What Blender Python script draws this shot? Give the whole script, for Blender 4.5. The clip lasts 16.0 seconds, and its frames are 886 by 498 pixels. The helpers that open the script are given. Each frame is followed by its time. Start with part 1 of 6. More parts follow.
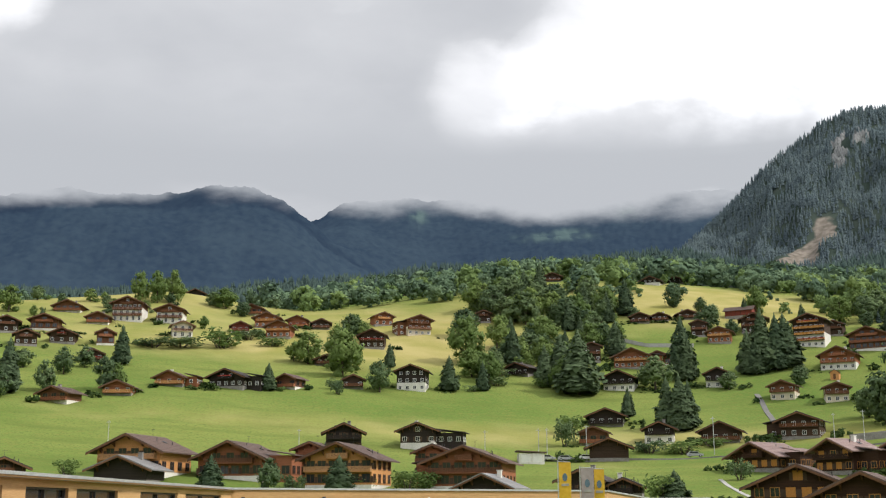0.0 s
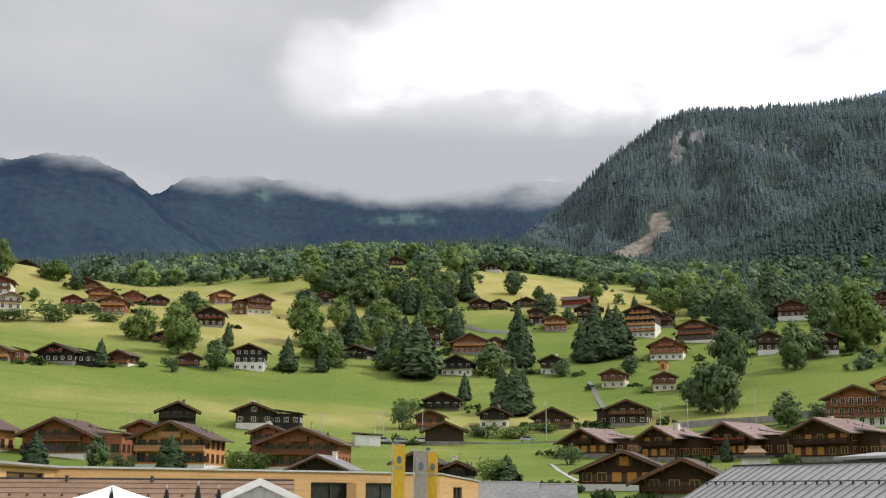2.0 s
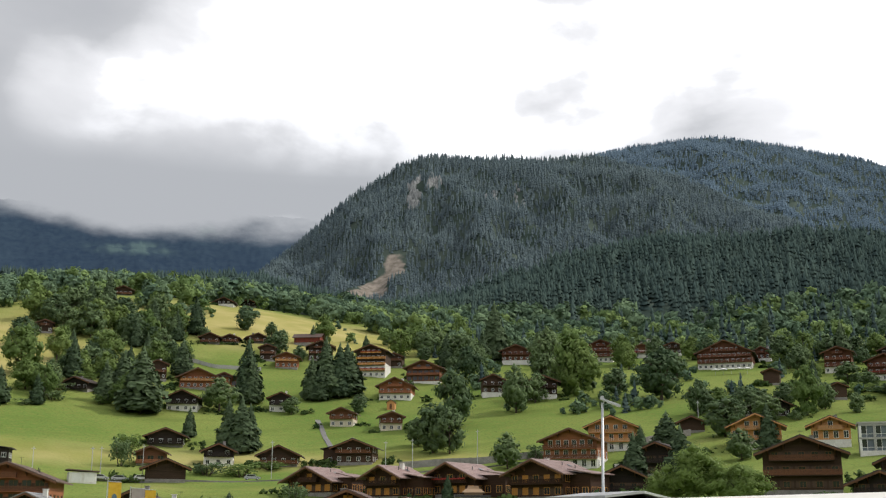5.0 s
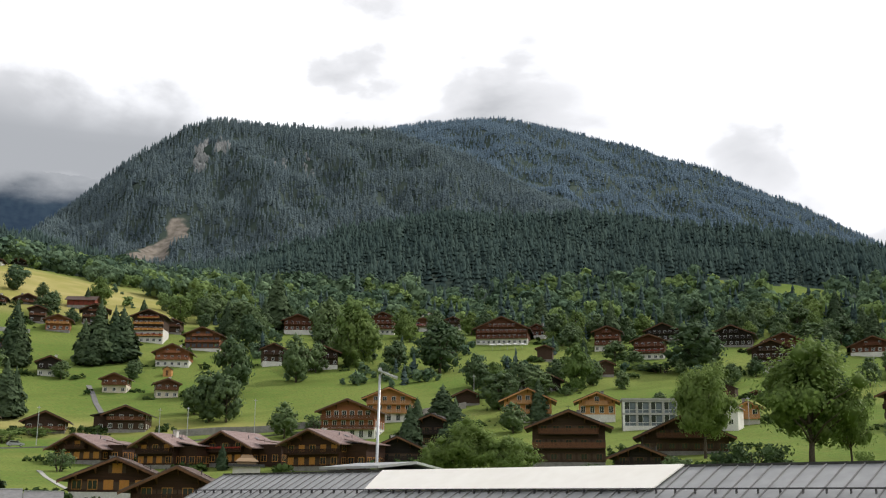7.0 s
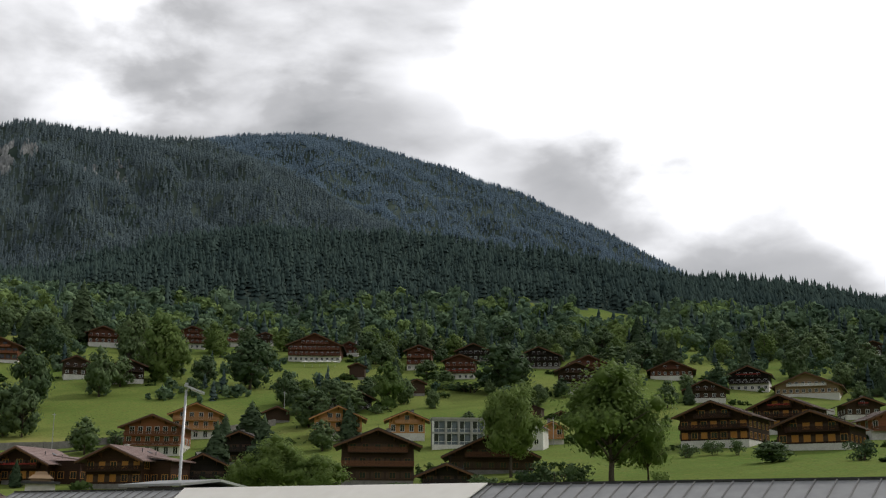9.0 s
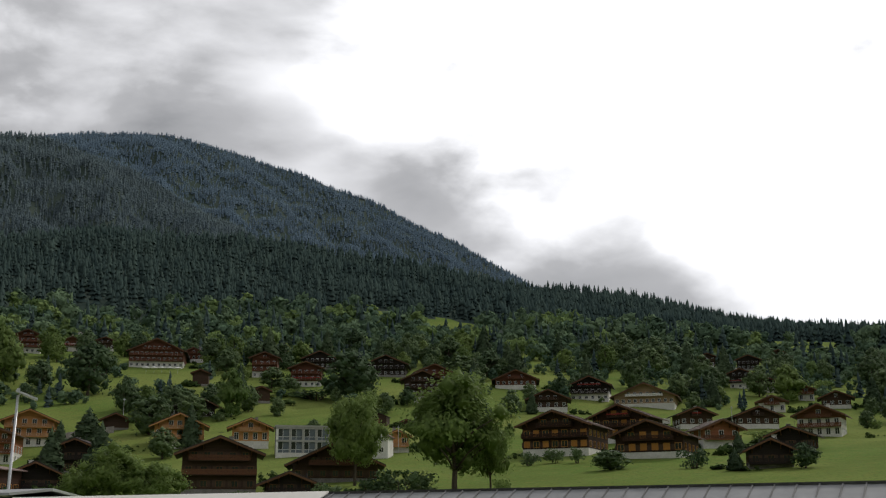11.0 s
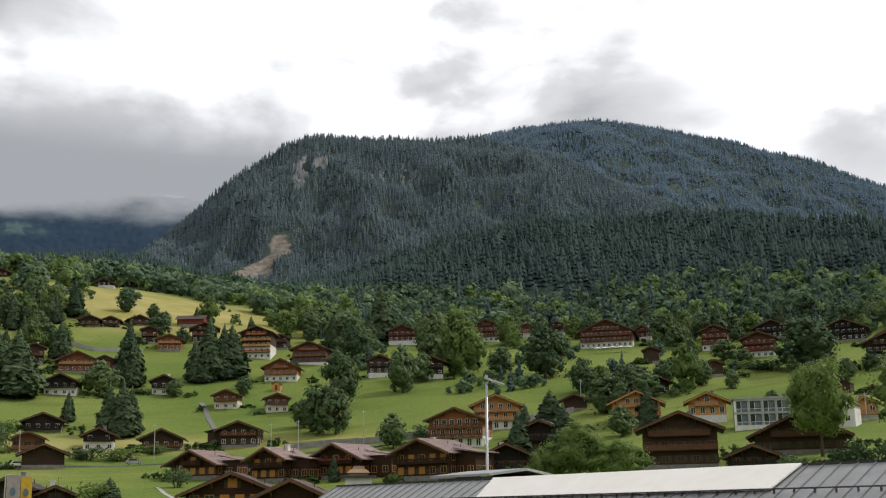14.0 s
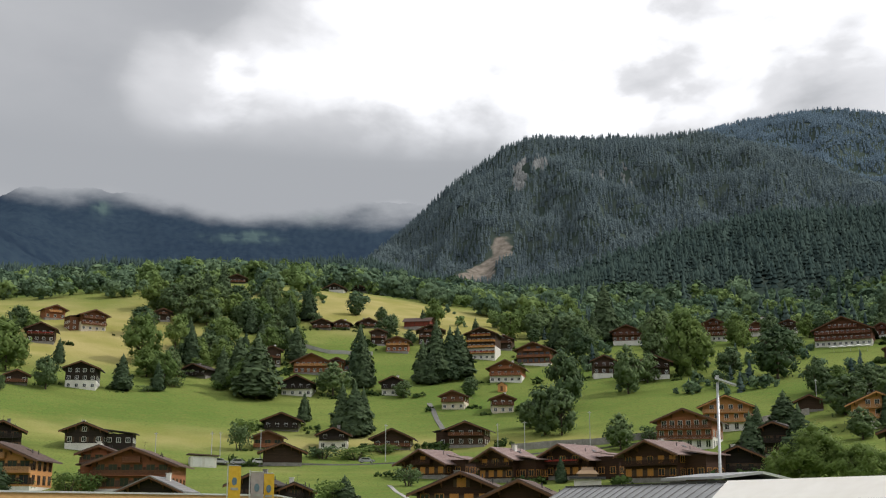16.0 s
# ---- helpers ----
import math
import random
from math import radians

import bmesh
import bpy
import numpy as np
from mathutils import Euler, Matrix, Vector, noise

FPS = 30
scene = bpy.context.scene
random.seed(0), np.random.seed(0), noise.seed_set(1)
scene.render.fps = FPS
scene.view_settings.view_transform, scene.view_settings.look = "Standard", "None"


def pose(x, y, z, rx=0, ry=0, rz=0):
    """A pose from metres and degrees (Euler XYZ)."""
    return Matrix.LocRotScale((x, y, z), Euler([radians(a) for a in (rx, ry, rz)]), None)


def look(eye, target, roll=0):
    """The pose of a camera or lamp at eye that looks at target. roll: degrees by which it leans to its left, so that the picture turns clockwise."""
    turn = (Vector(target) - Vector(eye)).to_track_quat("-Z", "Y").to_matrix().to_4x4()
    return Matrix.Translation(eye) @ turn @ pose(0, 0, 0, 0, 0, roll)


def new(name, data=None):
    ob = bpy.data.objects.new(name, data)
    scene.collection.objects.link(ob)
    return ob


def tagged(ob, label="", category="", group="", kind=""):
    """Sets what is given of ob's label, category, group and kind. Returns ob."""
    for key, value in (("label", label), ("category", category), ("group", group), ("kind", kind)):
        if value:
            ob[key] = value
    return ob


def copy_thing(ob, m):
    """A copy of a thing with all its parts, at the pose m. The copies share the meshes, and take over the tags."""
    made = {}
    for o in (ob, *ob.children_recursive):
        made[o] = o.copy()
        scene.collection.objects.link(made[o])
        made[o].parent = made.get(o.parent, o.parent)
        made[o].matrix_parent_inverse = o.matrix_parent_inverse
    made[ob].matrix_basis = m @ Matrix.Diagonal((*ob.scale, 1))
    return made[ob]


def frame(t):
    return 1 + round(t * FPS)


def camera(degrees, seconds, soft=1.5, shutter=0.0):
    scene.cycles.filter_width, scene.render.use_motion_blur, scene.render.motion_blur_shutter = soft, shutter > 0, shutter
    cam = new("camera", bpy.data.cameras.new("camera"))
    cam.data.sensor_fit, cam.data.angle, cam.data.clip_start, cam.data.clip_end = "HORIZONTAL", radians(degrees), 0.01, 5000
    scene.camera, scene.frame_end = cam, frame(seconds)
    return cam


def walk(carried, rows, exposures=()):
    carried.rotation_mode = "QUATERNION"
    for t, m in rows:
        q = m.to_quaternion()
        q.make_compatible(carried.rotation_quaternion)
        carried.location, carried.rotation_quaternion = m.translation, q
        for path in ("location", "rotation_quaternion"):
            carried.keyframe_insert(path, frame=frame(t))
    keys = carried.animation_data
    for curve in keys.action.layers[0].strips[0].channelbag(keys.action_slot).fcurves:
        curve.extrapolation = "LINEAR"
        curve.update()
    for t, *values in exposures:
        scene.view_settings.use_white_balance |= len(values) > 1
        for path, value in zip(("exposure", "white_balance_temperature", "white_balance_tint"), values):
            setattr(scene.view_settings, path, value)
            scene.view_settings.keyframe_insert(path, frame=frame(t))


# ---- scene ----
# Camera: a hand-held pan from a terrace over a mountain village; the eye swings round the body.
cam = camera(41.63, 16.0, soft=1.2)
EYE, SWING = 6.0, 0.6
# seconds, bearing (to the right), degrees up, lean to the right
PAN = [
    (0.0, -0.00, 12.55, 0.22),
    (0.5, 2.11, 12.23, 0.29),
    (1.0, 4.83, 12.04, 0.20),
    (1.5, 6.88, 11.81, -0.07),
    (2.0, 7.82, 11.70, -0.37),
    (2.5, 9.29, 11.65, -0.33),
    (3.0, 10.86, 12.90, -0.41),
    (3.5, 13.50, 14.01, -0.17),
    (4.0, 15.91, 13.87, -0.08),
    (4.2, 17.18, 13.70, -0.11),
    (4.7, 19.66, 13.60, -0.17),
    (5.2, 21.99, 13.63, -0.35),
    (5.7, 24.37, 13.58, -0.53),
    (6.3, 27.62, 13.14, -0.58),
    (6.5, 28.94, 12.90, -0.52),
    (7.0, 31.78, 12.26, -0.46),
    (7.5, 33.61, 11.86, -0.45),
    (8.0, 34.86, 12.18, -0.57),
    (8.5, 37.25, 12.91, -0.51),
    (9.0, 41.01, 13.19, -0.37),
    (9.2, 42.49, 13.61, -0.39),
    (9.6, 45.39, 13.87, -0.32),
    (10.0, 47.79, 13.89, -0.24),
    (10.4, 49.22, 13.79, -0.14),
    (10.8, 49.21, 13.66, -0.02),
    (11.3, 46.47, 13.63, 0.17),
    (11.5, 44.70, 13.65, 0.19),
    (12.0, 40.12, 13.77, 0.48),
    (12.5, 36.86, 13.91, 0.49),
    (13.0, 33.04, 13.34, 0.30),
    (13.5, 29.58, 12.88, 0.52),
    (14.0, 26.76, 12.63, 0.99),
    (14.5, 23.45, 12.26, 0.96),
    (15.0, 21.38, 11.75, 0.74),
    (15.5, 18.43, 11.89, 0.18),
    (16.0, 15.64, 12.75, -0.11),
]


def stance(bearing, up, lean):
    a = radians(bearing)
    return pose(SWING * math.sin(a), SWING * (math.cos(a) - 1), EYE, 90 + up, 0, -bearing) @ pose(0, 0, 0, 0, 0, -lean)


EXPOSURES = ((0.0, 0.0), (2.5, -0.1), (4.0, -0.18), (7.0, -0.28), (8.0, -0.58), (8.5, -0.8), (9.0, -0.98), (10.2, -1.15), (12.5, -1.1), (13.5, -0.7), (14.5, -0.4), (16.0, -0.42))
walk(cam, [(t, stance(b, u, l)) for t, b, u, l in PAN], [(t, stops, 6380, 11) for t, stops in EXPOSURES])

# ---- light ----
SUN_BEARING, SUN_UP = 97.0, 44.0
sun = new("sun", bpy.data.lights.new("sun", "SUN"))
sun.data.energy, sun.data.angle, sun.data.color = 2.9, radians(4), (1.0, 0.93, 0.82)
sun.matrix_world = look((0, 0, 0), (-math.sin(radians(SUN_BEARING)) * math.cos(radians(SUN_UP)), -math.cos(radians(SUN_BEARING)) * math.cos(radians(SUN_UP)), -math.sin(radians(SUN_UP))))

world = bpy.data.worlds.new("overcast sky")
scene.world = world
world.use_nodes = True
wt = world.node_tree
for n in list(wt.nodes):
    wt.nodes.remove(n)


def wn(kind, **values):
    n = wt.nodes.new(kind)
    for k, v in values.items():
        n.inputs[k].default_value = v
    return n


def wmath(op, a, b=None, clamp=False):
    n = wt.nodes.new("ShaderNodeMath")
    n.operation, n.use_clamp = op, clamp
    for i, v in enumerate((a, b)):
        if v is None:
            continue
        if isinstance(v, (int, float)):
            n.inputs[i].default_value = v
        else:
            wt.links.new(v, n.inputs[i])
    return n.outputs[0]


coord = wt.nodes.new("ShaderNodeTexCoord").outputs["Generated"]
sky = wt.nodes.new("ShaderNodeTexSky")
sky.sky_type, sky.sun_disc = "NISHITA", False
sky.sun_elevation, sky.sun_rotation = radians(SUN_UP), radians(SUN_BEARING)
# clouds: flattened noise, two sizes, warped
warp = wn("ShaderNodeTexNoise", Scale=2.2, Detail=3.0)
wt.links.new(coord, warp.inputs["Vector"])
wscale = wt.nodes.new("ShaderNodeVectorMath")
wscale.operation = "MULTIPLY_ADD"
wt.links.new(warp.outputs["Color"], wscale.inputs[0])
wscale.inputs[1].default_value = (0.16, 0.16, 0.10)
wt.links.new(coord, wscale.inputs[2])
squash = wt.nodes.new("ShaderNodeVectorMath")
squash.operation = "MULTIPLY"
wt.links.new(wscale.outputs[0], squash.inputs[0])
squash.inputs[1].default_value = (1.0, 1.0, 2.0)
big = wn("ShaderNodeTexNoise", Scale=4.6, Detail=7.0, Roughness=0.5)
wt.links.new(squash.outputs[0], big.inputs["Vector"])


def glow(bearing, up, inner, outer):
    """How near a direction is to a place in the cloud deck: 1 inside, 0 outside, with a torn edge; angles in degrees."""
    a, e = radians(bearing), radians(up)
    dot = wt.nodes.new("ShaderNodeVectorMath")
    dot.operation = "DOT_PRODUCT"
    wt.links.new(coord, dot.inputs[0])
    dot.inputs[1].default_value = (math.sin(a) * math.cos(e), math.cos(a) * math.cos(e), math.sin(e))
    lo, hi = math.cos(radians(outer)), math.cos(radians(inner))
    torn = wmath("ADD", dot.outputs["Value"], wmath("MULTIPLY", wmath("SUBTRACT", torn_edge, 0.5), (hi - lo) * 1.5))
    ramp = wt.nodes.new("ShaderNodeMapRange")
    ramp.interpolation_type = "SMOOTHSTEP"
    wt.links.new(torn, ramp.inputs["Value"])
    ramp.inputs["From Min"].default_value, ramp.inputs["From Max"].default_value = lo, hi
    return ramp.outputs[0]


torn_noise = wn("ShaderNodeTexNoise", Scale=7.5, Detail=6.0, Roughness=0.5)
wt.links.new(squash.outputs[0], torn_noise.inputs["Vector"])
torn_edge = torn_noise.outputs["Fac"]
# thin bright places and heavy grey ones in the cloud deck: bearing, degrees up, inner and outer reach, amount
tone = wmath("MULTIPLY_ADD", big.outputs["Fac"], 0.6)
tone.node.inputs[2].default_value = 0.225
# The broad one at bearing 150 is out of view, added as front fill.
for place in ((-8, 25, 3, 20, -0.07), (15, 25, 3, 13, 0.34), (24, 25, 4, 14, 0.24), (-22.5, 24.5, 0.6, 3.5, 0.4), (60, 20, 8, 40, 0.22), (49, 23, 2, 8, 0.28), (58, 23, 3, 12, 0.35), (52, 15, 2, 10, -0.13), (2, 20, 0.8, 3.5, 0.2), (70, 15, 3, 12, 0.35), (62, 18, 14, 46, 0.08), (150, 45, 30, 85, 0.28), (33, 19, 2, 9, -0.07), (27, 23, 3, 12, -0.14), (41, 17, 3, 8, 0.08)):
    tone = wmath("ADD", tone, wmath("MULTIPLY", glow(*place[:4]), place[4]))

cloud_ramp = wt.nodes.new("ShaderNodeValToRGB")
wt.links.new(tone, cloud_ramp.inputs[0])
e = cloud_ramp.color_ramp.elements
e[0].position, e[0].color = 0.0, (0.40, 0.42, 0.45, 1)
e[1].position, e[1].color = 1.0, (2.5, 2.5, 2.52, 1)
for p, c in ((0.3, (0.50, 0.515, 0.54, 1)), (0.55, (0.68, 0.69, 0.705, 1)), (0.75, (1.1, 1.1, 1.11, 1))):
    q = e.new(p)
    q.color = c
bg_sky, bg_cloud = wn("ShaderNodeBackground", Strength=0.1), wn("ShaderNodeBackground", Strength=1.0)
wt.links.new(sky.outputs[0], bg_sky.inputs[0])
wt.links.new(cloud_ramp.outputs[0], bg_cloud.inputs[0])
mix = wt.nodes.new("ShaderNodeMixShader")
mix.inputs[0].default_value = 0.96
wt.links.new(bg_sky.outputs[0], mix.inputs[1])
wt.links.new(bg_cloud.outputs[0], mix.inputs[2])
out = wt.nodes.new("ShaderNodeOutputWorld")
wt.links.new(mix.outputs[0], out.inputs[0])

# ---- materials ----
def material(name, dark, light, scale=1.0, rough=0.8, bump=0.3, fine=8.0, metal=0.0, stretch=(1, 1, 1), island=0.0, spec=0.3, contrast=0.35, world_space=False, translucent=0.0, per_object=0.0, tint=0.0):
    """A two-scale surface: broad patches and fine grain between two colours, with a fine relief."""
    m = bpy.data.materials.new(name)
    m.use_nodes = True
    nt = m.node_tree
    bsdf = nt.nodes["Principled BSDF"]
    tc = nt.nodes.new("ShaderNodeNewGeometry").outputs["Position"] if world_space else nt.nodes.new("ShaderNodeTexCoord").outputs["Object"]
    mp = nt.nodes.new("ShaderNodeMapping")
    mp.inputs["Scale"].default_value = stretch
    nt.links.new(tc, mp.inputs[0])
    noises = []
    for s, d in ((scale, 4.0), (scale * fine, 3.0)):
        n = nt.nodes.new("ShaderNodeTexNoise")
        n.inputs["Scale"].default_value, n.inputs["Detail"].default_value = s, d
        nt.links.new(mp.outputs[0], n.inputs["Vector"])
        noises.append(n.outputs["Fac"])
    a = nt.nodes.new("ShaderNodeMath")
    a.operation = "ADD"
    nt.links.new(noises[0], a.inputs[0])
    nt.links.new(noises[1], a.inputs[1])
    last = a.outputs[0]
    lo, hi = 1.0 - contrast, 1.0 + contrast
    for amount, kind in ((island, "i"), (per_object, "o"), (tint, "t")):
        if amount:
            if kind == "i":
                src = nt.nodes.new("ShaderNodeNewGeometry").outputs["Random Per Island"]
            elif kind == "o":
                src = nt.nodes.new("ShaderNodeObjectInfo").outputs["Random"]
            else:
                own = nt.nodes.new("ShaderNodeAttribute")
                own.attribute_name = "tint"
                src = own.outputs["Fac"]
            k = nt.nodes.new("ShaderNodeMath")
            k.operation = "MULTIPLY_ADD"
            nt.links.new(src, k.inputs[0])
            k.inputs[1].default_value = amount
            nt.links.new(last, k.inputs[2])
            last = k.outputs[0]
            lo, hi = lo + 0.1 * amount, hi + 0.9 * amount
    r = nt.nodes.new("ShaderNodeMapRange")
    nt.links.new(last, r.inputs["Value"])
    r.inputs["From Min"].default_value, r.inputs["From Max"].default_value = lo, hi
    c = nt.nodes.new("ShaderNodeMix")
    c.data_type = "RGBA"
    nt.links.new(r.outputs[0], c.inputs["Factor"])
    c.inputs["A"].default_value, c.inputs["B"].default_value = (*dark, 1), (*light, 1)
    nt.links.new(c.outputs["Result"], bsdf.inputs["Base Color"])
    bsdf.inputs["Roughness"].default_value, bsdf.inputs["Metallic"].default_value = rough, metal
    bsdf.inputs["Specular IOR Level"].default_value = spec
    if bump:
        b = nt.nodes.new("ShaderNodeBump")
        b.inputs["Strength"].default_value, b.inputs["Distance"].default_value = bump, 0.05
        nt.links.new(noises[1], b.inputs["Height"])
        nt.links.new(b.outputs[0], bsdf.inputs["Normal"])
    if translucent:
        t = nt.nodes.new("ShaderNodeBsdfTranslucent")
        nt.links.new(c.outputs["Result"], t.inputs["Color"])
        mx = nt.nodes.new("ShaderNodeMixShader")
        mx.inputs[0].default_value = translucent
        nt.links.new(bsdf.outputs[0], mx.inputs[1])
        nt.links.new(t.outputs[0], mx.inputs[2])
        nt.links.new(mx.outputs[0], nt.nodes["Material Output"].inputs[0])
    return m


PLANK = (0.6, 0.6, 9.0)
